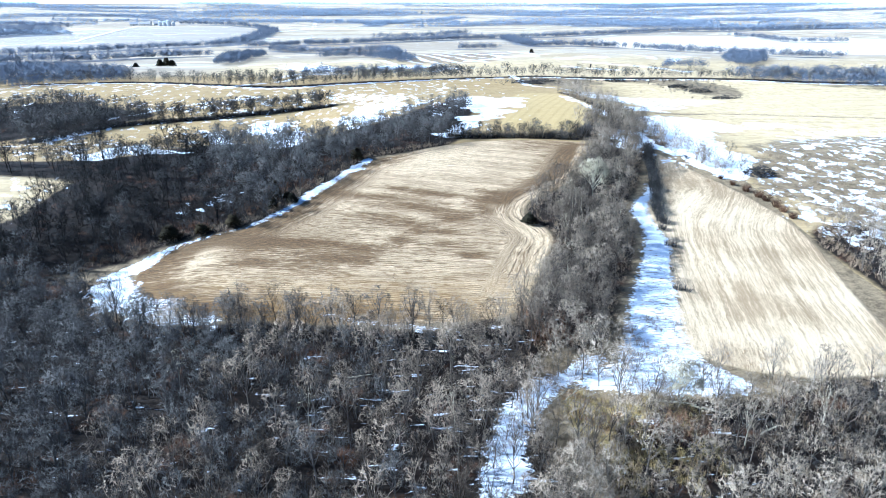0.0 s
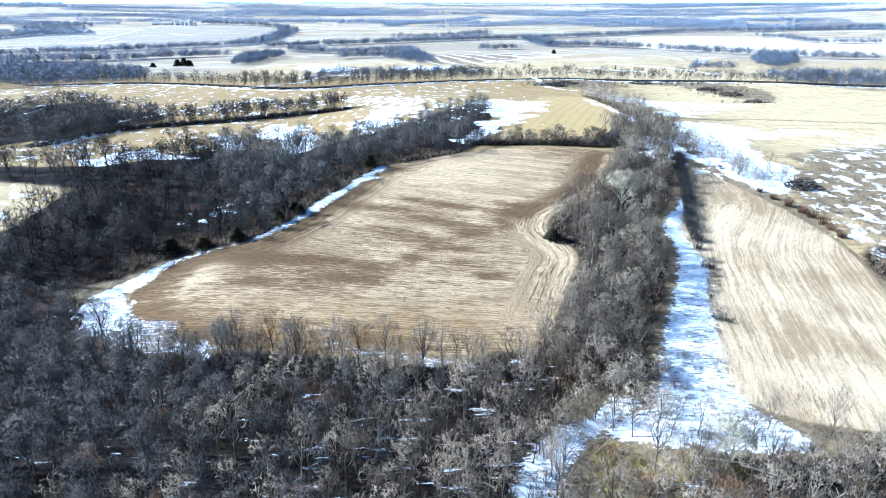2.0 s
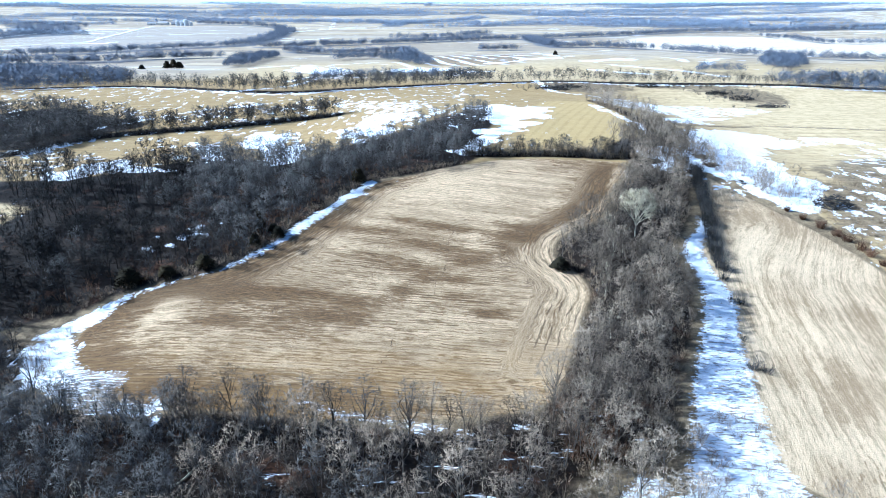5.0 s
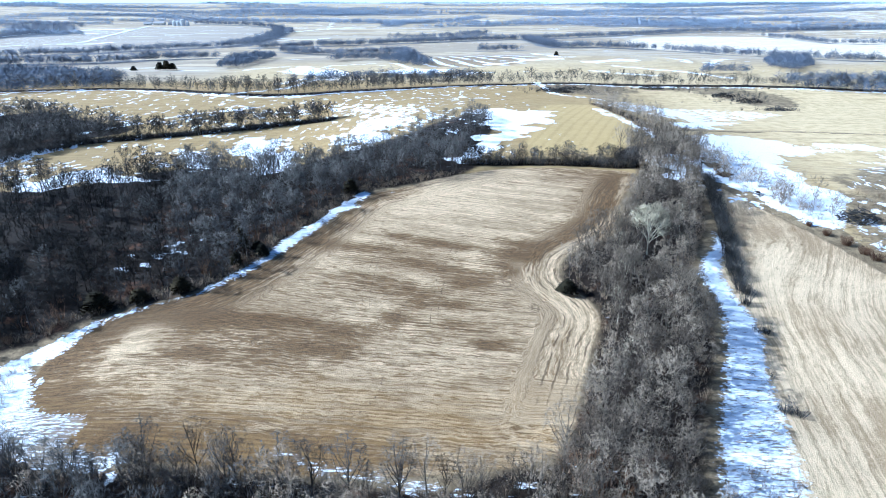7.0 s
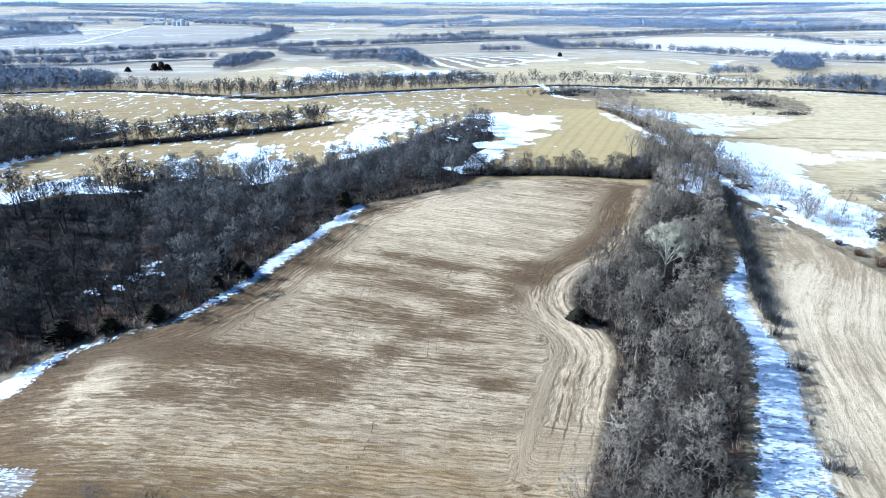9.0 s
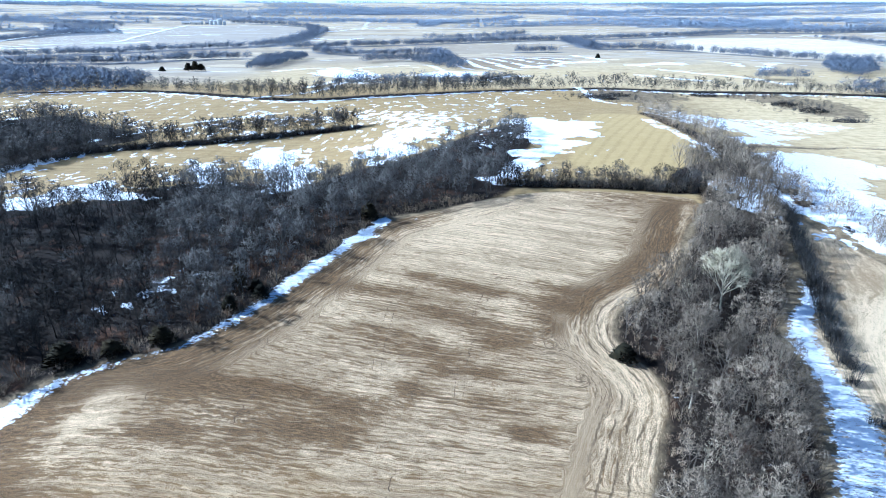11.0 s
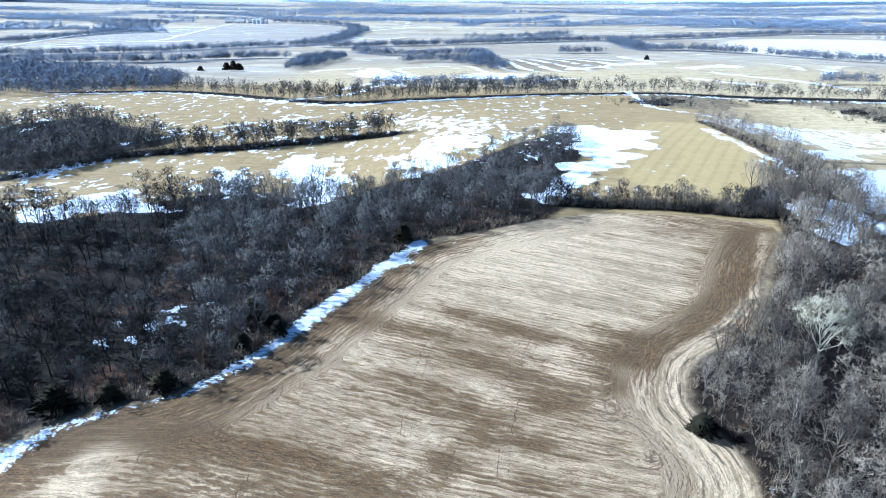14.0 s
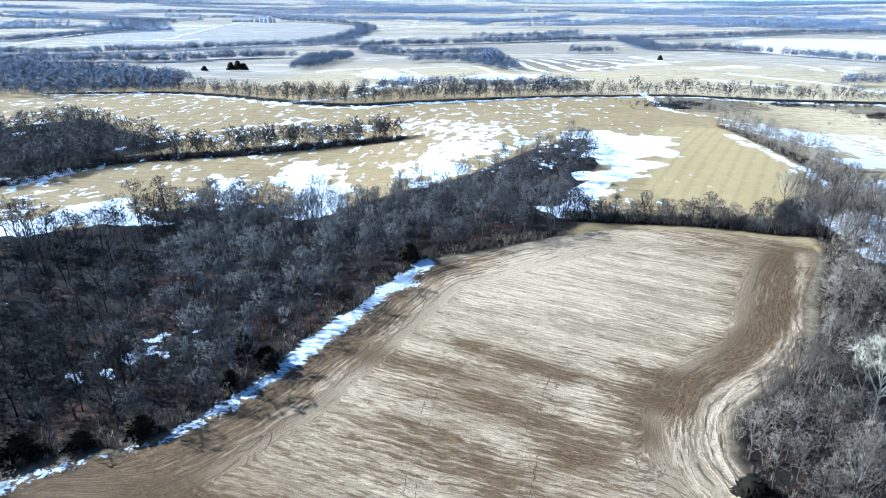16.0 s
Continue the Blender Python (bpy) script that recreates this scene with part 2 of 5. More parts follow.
FAR_DRIFTS = [(curve_points(p, False), w) for p, w in (
    ([(189, 976), (229, 1003), (258, 1001)], 13), ([(148, 1278), (145, 1150), (150, 1055), (178, 1042)], 8), ([(213, 943), (257, 904), (290, 869), (309, 786)], 7), ([(354, 970), (384, 1029), (421, 1098)], 8),
    ([(323, 1063), (340, 1035), (335, 996)], 8), ([(46, 960), (119, 1006), (156, 1019)], 9), ([(175, 883), (209, 841), (240, 821)], 6), ([(-172, 699), (-164, 748), (-150, 787)], 5),
    ([(-272, 894), (-256, 934), (-233, 957)], 6), ([(-447, 906), (-409, 936), (-378, 954)], 6), ([(-7, 795), (22, 850), (59, 870)], 8),
    ([(-1122, 1523), (-1128, 1739), (-1151, 1929), (-1089, 2041), (-962, 2009)], 16), ([(-1070, 1302), (-1021, 1364), (-908, 1349)], 14), ([(-1467, 1742), (-1515, 1923), (-1494, 1993)], 12),
    ([(-919, 1562), (-829, 1579), (-845, 1659)], 14), ([(-522, 1829), (-393, 1741), (-336, 1810)], 10), ([(-390, 2086), (-482, 2637), (-567, 3123)], 8), ([(-545, 2146), (-415, 2122), (-287, 2200), (-24, 2271)], 12))]
FARM_LINE = curve_points([(135, 447), (205, 478), (327, 458), (460, 440)], False)
BRUSHY = [curve_points(p) for p in ([(86, 735), (90, 642), (130, 640), (180, 690), (145, 725)], [(180, 712), (190, 694), (236, 684), (248, 655), (268, 628), (300, 622), (312, 655), (290, 700), (240, 712)], [(172, 335), (205, 380), (262, 398), (345, 395), (345, 230), (230, 215), (170, 250), (155, 292)])]
GREY_CROP = curve_points([(-897, 1349), (-1242, 1885), (-947, 2129), (-601, 2116), (-522, 1630), (-616, 1368)])
CREAM_CROP = curve_points([(403, 1421), (554, 1911), (1216, 1767), (1400, 1300), (797, 1148)])


def shader(name, rough=0.9):
    m = bpy.data.materials.new(name)
    m.use_nodes = True
    nt = m.node_tree
    bsdf = nt.nodes["Principled BSDF"]
    bsdf.inputs["Roughness"].default_value = rough
    bsdf.inputs["Specular IOR Level"].default_value = 0.2
    return m, nt, bsdf


class Net:
    """Short names for shader nodes."""

    def __init__(self, nt):
        self.nt = nt

    def link(self, value, socket):
        if isinstance(value, (int, float)):
            socket.default_value = value
        elif isinstance(value, tuple):
            socket.default_value = (*value, 1.0) if len(value) == 3 and len(socket.default_value) == 4 else value
        else:
            self.nt.links.new(value, socket)

    def math(self, op, a, b=0.0, c=0.0):
        n = self.nt.nodes.new("ShaderNodeMath")
        n.operation = op
        for v, s in zip((a, b, c), n.inputs):
            self.link(v, s)
        return n.outputs[0]

    def attr(self, name):
        n = self.nt.nodes.new("ShaderNodeAttribute")
        n.attribute_name = name
        return n.outputs["Fac"]

    def place(self, scale=(1, 1, 1), turn=0.0, object_space=False):
        c = self.nt.nodes.new("ShaderNodeTexCoord")
        m = self.nt.nodes.new("ShaderNodeMapping")
        m.inputs["Scale"].default_value = scale
        m.inputs["Rotation"].default_value = (0, 0, radians(turn))
        self.nt.links.new(c.outputs["Object"], m.inputs["Vector"])
        return m.outputs[0]

    def noise(self, where, scale, detail=4.0, rough=0.6):
        n = self.nt.nodes.new("ShaderNodeTexNoise")
        n.inputs["Scale"].default_value, n.inputs["Detail"].default_value, n.inputs["Roughness"].default_value = scale, detail, rough
        self.nt.links.new(where, n.inputs["Vector"])
        return n.outputs["Fac"]

    def cells(self, where):
        """One random value for each cell of a patchwork."""
        n = self.nt.nodes.new("ShaderNodeTexVoronoi")
        n.inputs["Scale"].default_value = 1.0
        n.inputs["Randomness"].default_value = 0.7
        n.distance = "CHEBYCHEV"
        self.nt.links.new(where, n.inputs["Vector"])
        return n.outputs["Color"]

    def ramp(self, value, lo, hi, a=0.0, b=1.0):
        n = self.nt.nodes.new("ShaderNodeMapRange")
        n.interpolation_type = "SMOOTHSTEP"
        for v, s in zip((value, lo, hi, a, b), n.inputs):
            self.link(v, s)
        return n.outputs[0]

    def mix(self, fac, a, b):
        n = self.nt.nodes.new("ShaderNodeMix")
        n.data_type = "RGBA"
        n.clamp_factor = True
        self.link(fac, n.inputs[0])
        self.link(a, n.inputs[6])
        self.link(b, n.inputs[7])
        return n.outputs[2]

    def blend(self, fac, a, b):
        n = self.nt.nodes.new("ShaderNodeMix")
        for v, s in zip((fac, a, b), (n.inputs[0], n.inputs[2], n.inputs[3])):
            self.link(v, s)
        return n.outputs[0]

    def combine(self, x, y, z):
        n = self.nt.nodes.new("ShaderNodeCombineXYZ")
        for v, s in zip((x, y, z), n.inputs):
            self.link(v, s)
        return n.outputs[0]

    def bump(self, height, strength, distance, bsdf):
        n = self.nt.nodes.new("ShaderNodeBump")
        n.inputs["Strength"].default_value, n.inputs["Distance"].default_value = strength, distance
        self.nt.links.new(height, n.inputs["Height"])
        self.nt.links.new(n.outputs[0], bsdf.inputs["Normal"])


def ground_material():
    m, nt, bsdf = shader("farmland_ground", 0.95)
    k = Net(nt)
    p = k.place()
    fine, mid, wide = k.noise(p, 1.6, 5, 0.7), k.noise(p, 0.16, 5), k.noise(p, 0.02, 5)
    grain = k.noise(p, 5.0, 3, 0.8)
    edge = k.math("MULTIPLY", k.math("SUBTRACT", k.noise(p, 0.35, 6, 0.7), 0.5), 7.0)
    # pasture: straw-coloured winter grass, grazed and mown in strips
    streaks = k.noise(k.place((0.03, 0.35, 1), 12), 1.0, 4)
    grass = k.mix(k.ramp(mid, 0.3, 0.7), (0.325, 0.222, 0.090), (0.440, 0.312, 0.140))
    grass = k.mix(k.ramp(streaks, 0.45, 0.7, 0, 0.6), grass, (0.285, 0.183, 0.071))
    grass = k.mix(k.ramp(fine, 0.35, 0.75, 0, 0.45), grass, (0.202, 0.142, 0.061))
    grass = k.mix(k.ramp(wide, 0.5, 0.7, 0, 0.5), grass, (0.317, 0.229, 0.108))
    # paler towards the east: sun glare and haze painted into the grass
    grass = k.mix(k.math("MULTIPLY", k.attr("pale"), k.ramp(mid, 0.35, 0.6, 0.6, 1.0)), grass, (0.70, 0.55, 0.315))
    # hay: pale windrows
    grass = k.mix(k.math("MULTIPLY", k.ramp(k.math("ADD", k.math("SINE", k.math("ADD", k.math("MULTIPLY", k.attr("hayrow"), 1.0), k.math("MULTIPLY", mid, 1.2))), k.math("MULTIPLY", k.math("SUBTRACT", k.noise(p, 0.5, 5, 0.7), 0.5), 5.0)), 0.1, 1.3, 0, 0.34), k.attr("windrow")), k.mix(k.math("MULTIPLY", k.attr("windrow"), 0.6), grass, (0.500, 0.365, 0.150)), (0.262, 0.176, 0.068))
    mown = k.noise(k.place((0.012, 0.55, 1), 9), 1.0, 4, 0.7)
    grass = k.mix(k.math("MULTIPLY", k.ramp(mown, 0.50, 0.64, 0, 0.5), k.math("SUBTRACT", 1.0, k.attr("windrow"))), grass, (0.215, 0.150, 0.062))
    grass = k.mix(k.ramp(k.noise(p, 3.0, 3, 0.7), 0.52, 0.72, 0, 0.5), grass, (0.560, 0.420, 0.205))
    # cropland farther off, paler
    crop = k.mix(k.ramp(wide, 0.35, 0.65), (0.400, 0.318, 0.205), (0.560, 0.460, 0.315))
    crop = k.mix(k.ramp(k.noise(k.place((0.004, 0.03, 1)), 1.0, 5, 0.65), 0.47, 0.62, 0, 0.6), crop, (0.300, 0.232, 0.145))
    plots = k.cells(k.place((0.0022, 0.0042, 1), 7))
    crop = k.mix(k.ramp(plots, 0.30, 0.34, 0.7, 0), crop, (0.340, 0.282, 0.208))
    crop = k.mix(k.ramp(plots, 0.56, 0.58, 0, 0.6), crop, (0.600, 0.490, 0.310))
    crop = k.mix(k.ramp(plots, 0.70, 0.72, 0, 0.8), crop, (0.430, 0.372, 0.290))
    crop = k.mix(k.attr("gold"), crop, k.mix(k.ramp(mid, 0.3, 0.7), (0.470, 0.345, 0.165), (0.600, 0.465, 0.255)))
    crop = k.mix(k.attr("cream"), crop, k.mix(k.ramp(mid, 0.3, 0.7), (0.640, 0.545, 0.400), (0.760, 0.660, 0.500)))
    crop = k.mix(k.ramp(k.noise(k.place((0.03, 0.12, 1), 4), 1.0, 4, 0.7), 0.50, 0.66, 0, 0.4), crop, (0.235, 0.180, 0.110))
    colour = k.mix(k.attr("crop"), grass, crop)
    colour = k.mix(k.attr("grey"), colour, (0.378, 0.337, 0.285))
    colour = k.mix(k.math("MULTIPLY", k.attr("terrace"), k.ramp(wide, 0.4, 0.6, 0.7, 1.0)), colour, (0.210, 0.153, 0.095))
    # rough ground with weeds and brush
    weeds = k.mix(k.ramp(k.math("ADD", k.math("MULTIPLY", fine, 0.4), k.math("MULTIPLY", k.noise(p, 0.22, 5, 0.75), 0.6)), 0.38, 0.62), (0.085, 0.063, 0.040), (0.31, 0.235, 0.135))
    colour = k.mix(k.ramp(k.math("ADD", k.attr("brushy"), k.math("ADD", k.math("MULTIPLY", edge, 2.0), k.math("MULTIPLY", k.math("SUBTRACT", k.noise(p, 0.06, 5, 0.7), 0.5), 60.0))), -4.0, 6.0, 0, 0.88), colour, weeds)
    # golden dead grass and russet leaves on the creek bank
    bank = k.ramp(k.math("ADD", k.attr("bank"), k.math("MULTIPLY", k.math("SUBTRACT", k.noise(p, 0.25, 5, 0.7), 0.5), 1.2)), 0.35, 0.6)
    tawny = k.mix(k.ramp(k.noise(p, 0.12, 4), 0.46, 0.58), (0.430, 0.320, 0.115), (0.300, 0.140, 0.055))
    tawny = k.mix(k.ramp(fine, 0.40, 0.65, 0, 0.7), tawny, (0.130, 0.085, 0.040))
    # woodland floor: leaf litter, near-black with the trees' shade in its colour
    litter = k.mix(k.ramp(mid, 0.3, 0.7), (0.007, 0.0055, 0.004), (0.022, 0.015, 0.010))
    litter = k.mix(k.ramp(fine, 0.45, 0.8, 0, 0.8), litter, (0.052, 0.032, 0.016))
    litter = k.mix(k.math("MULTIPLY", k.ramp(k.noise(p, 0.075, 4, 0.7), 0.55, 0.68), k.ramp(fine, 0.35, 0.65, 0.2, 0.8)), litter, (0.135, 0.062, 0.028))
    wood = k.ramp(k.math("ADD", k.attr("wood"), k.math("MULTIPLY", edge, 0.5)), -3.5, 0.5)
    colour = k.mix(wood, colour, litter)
    colour = k.mix(bank, colour, tawny)
    # floor of the far belts, given the same painted haze blue-grey as their twigs
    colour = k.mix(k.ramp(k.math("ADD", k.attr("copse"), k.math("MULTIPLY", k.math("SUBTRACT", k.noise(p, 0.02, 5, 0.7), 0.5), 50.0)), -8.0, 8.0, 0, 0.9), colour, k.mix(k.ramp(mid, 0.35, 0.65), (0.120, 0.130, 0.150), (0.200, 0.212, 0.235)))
    # harvested fields: stubble rows over brown soil, pass by pass
    near_edge, head = k.attr("field"), k.attr("head")
    row = k.blend(head, k.attr("row"), near_edge)
    along = k.blend(head, k.attr("along"), k.attr("reach"))
    wander = k.math("MULTIPLY", k.math("SUBTRACT", k.noise(p, 0.09, 3), 0.5), 2.4)
    row = k.math("ADD", row, wander)

    def lines(across, length, detail, rough, seed=0.0):
        return k.math("SUBTRACT", k.noise(k.combine(k.math("MULTIPLY", row, across), k.math("MULTIPLY", along, length), seed), 1.0, detail, rough), 0.5)

    def speck(size, detail=2, rough=0.6):
        return k.math("SUBTRACT", k.noise(p, size, detail, rough), 0.5)

    def total(*pairs):
        out = 0.0
        for value, weight in pairs:
            out = k.math("MULTIPLY_ADD", value, weight, out)
        return out

    passes, drill, rows = lines(0.21, 0.006, 2, 0.5), lines(0.85, 0.03, 3, 0.6), lines(2.6, 0.30, 2, 0.6)
    blot, streak, ragged_row = lines(0.20, 0.070, 5, 0.66), lines(0.55, 0.13, 5, 0.7, 3.0), lines(1.5, 0.22, 4, 0.75, 5.0)
    comb = k.math("MULTIPLY", k.math("SINE", k.math("ADD", k.math("MULTIPLY", row, 4.6), k.math("MULTIPLY", drill, 9.0))), k.ramp(k.noise(p, 0.10, 3), 0.36, 0.60))
    clods, crumbs = speck(3.2, 3, 0.7), speck(1.1, 4, 0.7)
    pale = total((passes, 0.9), (drill, 2.4), (rows, 1.7), (clods, 2.9), (crumbs, 0.9), (comb, -0.05), (speck(0.03, 3), 1.0))
    stubble = k.mix(k.ramp(pale, -0.62, 0.52), (0.285, 0.195, 0.098), (0.880, 0.655, 0.388))
    stubble = k.mix(k.ramp(speck(6.0, 2, 0.7), 0.06, 0.20, 0, 0.6), stubble, (0.880, 0.720, 0.500))
    stubble = k.mix(k.ramp(speck(5.0, 2, 0.7), -0.05, -0.20, 0, 0.7), stubble, (0.130, 0.085, 0.044))
    soil = k.mix(k.ramp(total((clods, 1.0), (rows, 0.9), (crumbs, 0.6)), -0.25, 0.30), (0.043, 0.0225, 0.0074), (0.216, 0.122, 0.042))
    bare = total((blot, 1.25), (streak, 1.5), (ragged_row, 2.1), (passes, -0.6), (drill, 2.4), (rows, 1.8), (comb, 0.15), (clods, 2.5), (crumbs, 1.1))
    bare = k.math("MULTIPLY_ADD", k.attr("dark"), 1.62, bare)
    stubble = k.mix(k.ramp(bare, 0.06, 0.80, 0.0, 0.92), stubble, soil)
    stubble = k.mix(k.math("MULTIPLY", k.attr("golden"), k.ramp(total((drill, 1.6), (clods, 1.0), (speck(0.05, 4), 1.5)), -0.35, 0.35, 0.0, 1.0)), stubble, (0.450, 0.275, 0.095))
    stubble = k.mix(k.math("MULTIPLY", k.attr("golden"), k.ramp(total((comb, 0.10), (rows, 1.2), (clods, 1.4)), 0.0, 0.35, 0.0, 1.5)), stubble, (0.075, 0.044, 0.016))
    smooth = k.mix(k.ramp(total((passes, 0.7), (drill, 2.0), (rows, 1.0), (crumbs, 0.9), (clods, 1.0), (speck(0.03, 4), 2.2)), -0.50, 0.46), (0.370, 0.262, 0.142), (0.770, 0.590, 0.362))
    smooth = k.mix(k.ramp(bare, 0.25, 0.95, 0.0, 0.7), smooth, soil)
    stubble = k.mix(k.math("MULTIPLY", k.attr("east"), 0.8), stubble, smooth)
    # wheel lines round the headlands
    wheel = k.math("PINGPONG", k.math("ADD", near_edge, k.math("MULTIPLY", speck(0.16, 4), 3.0)), 1.45)
    wheel = k.math("MULTIPLY", k.math("MULTIPLY", k.ramp(wheel, 0.42, 0.10), head), k.ramp(k.noise(p, 0.12, 3), 0.40, 0.58, 0, 0.8))
    stubble = k.mix(wheel, stubble, (0.110, 0.074, 0.040))
    r2 = k.math("ADD", rows, 0.5)
    field = k.ramp(k.math("ADD", k.attr("field"), k.math("MULTIPLY", edge, 0.3)), -2.2, -0.6)
    colour = k.mix(field, colour, stubble)
    # snow: drifts with ragged edges, and thin scattered patches
    flat = k.noise(k.place((0.15, 0.085, 1), 22), 1.0, 6, 0.62)
    flecks = k.noise(k.place((0.11, 0.42, 1), 8), 1.0, 7, 0.70)
    ragged = k.math("MULTIPLY", k.math("SUBTRACT", k.noise(k.place((0.8, 1.3, 1), 10), 0.8, 6, 0.75), 0.5), 10.0)
    drift = k.ramp(k.math("ADD", k.math("ADD", k.attr("snow"), k.math("MULTIPLY", edge, 0.9)), k.math("ADD", ragged, k.math("MULTIPLY", k.math("SUBTRACT", flat, 0.5), k.attr("rag")))), 0.2, 0.8)
    patch = k.ramp(k.math("ADD", flat, k.attr("patch")), 0.615, 0.64)
    far_flat = k.noise(k.place((0.011, 0.026, 1), 6), 1.0, 7, 0.68)
    patch = k.math("MAXIMUM", patch, k.ramp(k.math("ADD", far_flat, k.attr("farsnow")), 0.60, 0.63))
    dots = k.ramp(k.math("ADD", flecks, k.attr("speck")), 0.66, 0.69)
    snow = k.math("MAXIMUM", drift, k.math("MAXIMUM", patch, dots))
    # thin snow lets the straw and the furrows through
    holes = k.math("ADD", k.noise(k.place((0.35, 1.5, 1), 14), 1.0, 5, 0.75), k.attr("thin"))
    snow = k.math("MULTIPLY", snow, k.ramp(holes, 0.60, 0.68, 1.0, 0.12))
    snow = k.math("MULTIPLY", snow, k.ramp(k.attr("copse"), -6.0, 6.0, 1.0, 0.15))
    terrace = k.math("SINE", k.math("ADD", k.math("MULTIPLY", k.attr("ring"), 0.30), k.math("MULTIPLY", k.noise(p, 0.02, 4), 5.0)))
    snow = k.math("MAXIMUM", snow, k.math("MULTIPLY", k.math("MULTIPLY", k.ramp(terrace, 0.35, 0.6), k.ramp(k.noise(p, 0.035, 4), 0.38, 0.46)), k.attr("terrace")))
    white = k.mix(k.ramp(fine, 0.35, 0.75), (0.80, 0.84, 0.90), (0.90, 0.92, 0.95))
    colour = k.mix(snow, colour, white)
    nt.links.new(colour, bsdf.inputs["Base Color"])
    rough = k.math("ADD", k.math("MULTIPLY", fine, 0.6), k.math("MULTIPLY", k.math("ADD", r2, k.math("ADD", grain, clods)), k.math("MULTIPLY", field, 0.9)))
    k.bump(rough, 0.8, 0.35, bsdf)
    return m


def bark_material(name, dark, pale, size=1.5, each=0.18):
    m, nt, bsdf = shader(name, 0.92)
    k = Net(nt)
    info = nt.nodes.new("ShaderNodeObjectInfo")
    island = nt.nodes.new("ShaderNodeNewGeometry")
    n = k.noise(k.place(), size, 4)
    own = k.math("ADD", k.math("MULTIPLY", island.outputs["Random Per Island"], each), k.math("MULTIPLY", info.outputs["Random"], 0.5))
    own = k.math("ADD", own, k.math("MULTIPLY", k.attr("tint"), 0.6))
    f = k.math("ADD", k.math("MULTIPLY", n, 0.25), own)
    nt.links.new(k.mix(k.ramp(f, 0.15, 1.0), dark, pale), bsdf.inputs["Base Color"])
    return m


GROUND = ground_material()
BARK = bark_material("grey_brown_bark", (0.0589, 0.0460, 0.0352), (0.2140, 0.1800, 0.1408))
TWIG = bark_material("winter_twigs", (0.055, 0.0420, 0.0285), (0.450, 0.358, 0.254))
# darker copy of the winter twigs, with the backlit woods' shade in its colour
DARK_TWIG = bark_material("shade_darkened_twigs", (0.0085, 0.0082, 0.0078), (0.160, 0.150, 0.135))
# paler copy of them, with front light and glare in its colour
LIT_TWIG = bark_material("front_lit_twigs", (0.125, 0.099, 0.070), (0.520, 0.425, 0.305), 1.5, 0.10)
PALE_BARK = bark_material("pale_sycamore_bark", (0.42, 0.38, 0.27), (0.68, 0.62, 0.47))
PALE_TWIG = bark_material("pale_sycamore_twigs", (0.44, 0.39, 0.265), (0.68, 0.60, 0.43))
CEDAR = bark_material("cedar_foliage", (0.010, 0.010, 0.005), (0.066, 0.048, 0.020))
RUSSET = bark_material("russet_dead_leaves", (0.075, 0.040, 0.022), (0.23, 0.13, 0.07))
# darker copy of the bark, with woodland shade in its colour
DARK_BARK = bark_material("shade_darkened_bark", (0.018, 0.0165, 0.015), (0.085, 0.077, 0.068))
BRUSH = bark_material("dry_brush_stems", (0.1070, 0.0780, 0.0510), (0.3531, 0.2650, 0.1672))
GOLD = bark_material("golden_dead_grass", (0.22, 0.16, 0.055), (0.60, 0.46, 0.19))
# distance haze is painted into these two twig colours, bluer and paler
HAZE_TWIG = bark_material("far_haze_twigs", (0.115, 0.138, 0.185), (0.195, 0.222, 0.282), 0.05, 0.04)
PALE_HAZE_TWIG = bark_material("horizon_haze_twigs", (0.285, 0.345, 0.450), (0.370, 0.430, 0.535), 0.05, 0.02)
SOIL = bark_material("pressed_wheel_soil", (0.105, 0.070, 0.038), (0.270, 0.188, 0.104), 0.8)
SNOW = bark_material("packed_snow", (0.80, 0.83, 0.88), (0.90, 0.92, 0.95), 0.2)
METAL = bark_material("galvanised_steel", (0.55, 0.58, 0.62), (0.70, 0.73, 0.76))
PAINT = bark_material("white_farm_paint", (0.62, 0.62, 0.60), (0.80, 0.80, 0.78))
ROOF = bark_material("grey_metal_roof", (0.30, 0.30, 0.31), (0.42, 0.42, 0.43))


# ---- the ground, one sheet to the horizon ----
def steps_out(edge, end, first, growth):
    out, d = [edge], first
    while out[-1] < end:
        out.append(out[-1] + d)
        d *= growth
    out[-1] = end
    return out[1:]


def fade(gap, a, b):
    return sstep(a, b, gap)


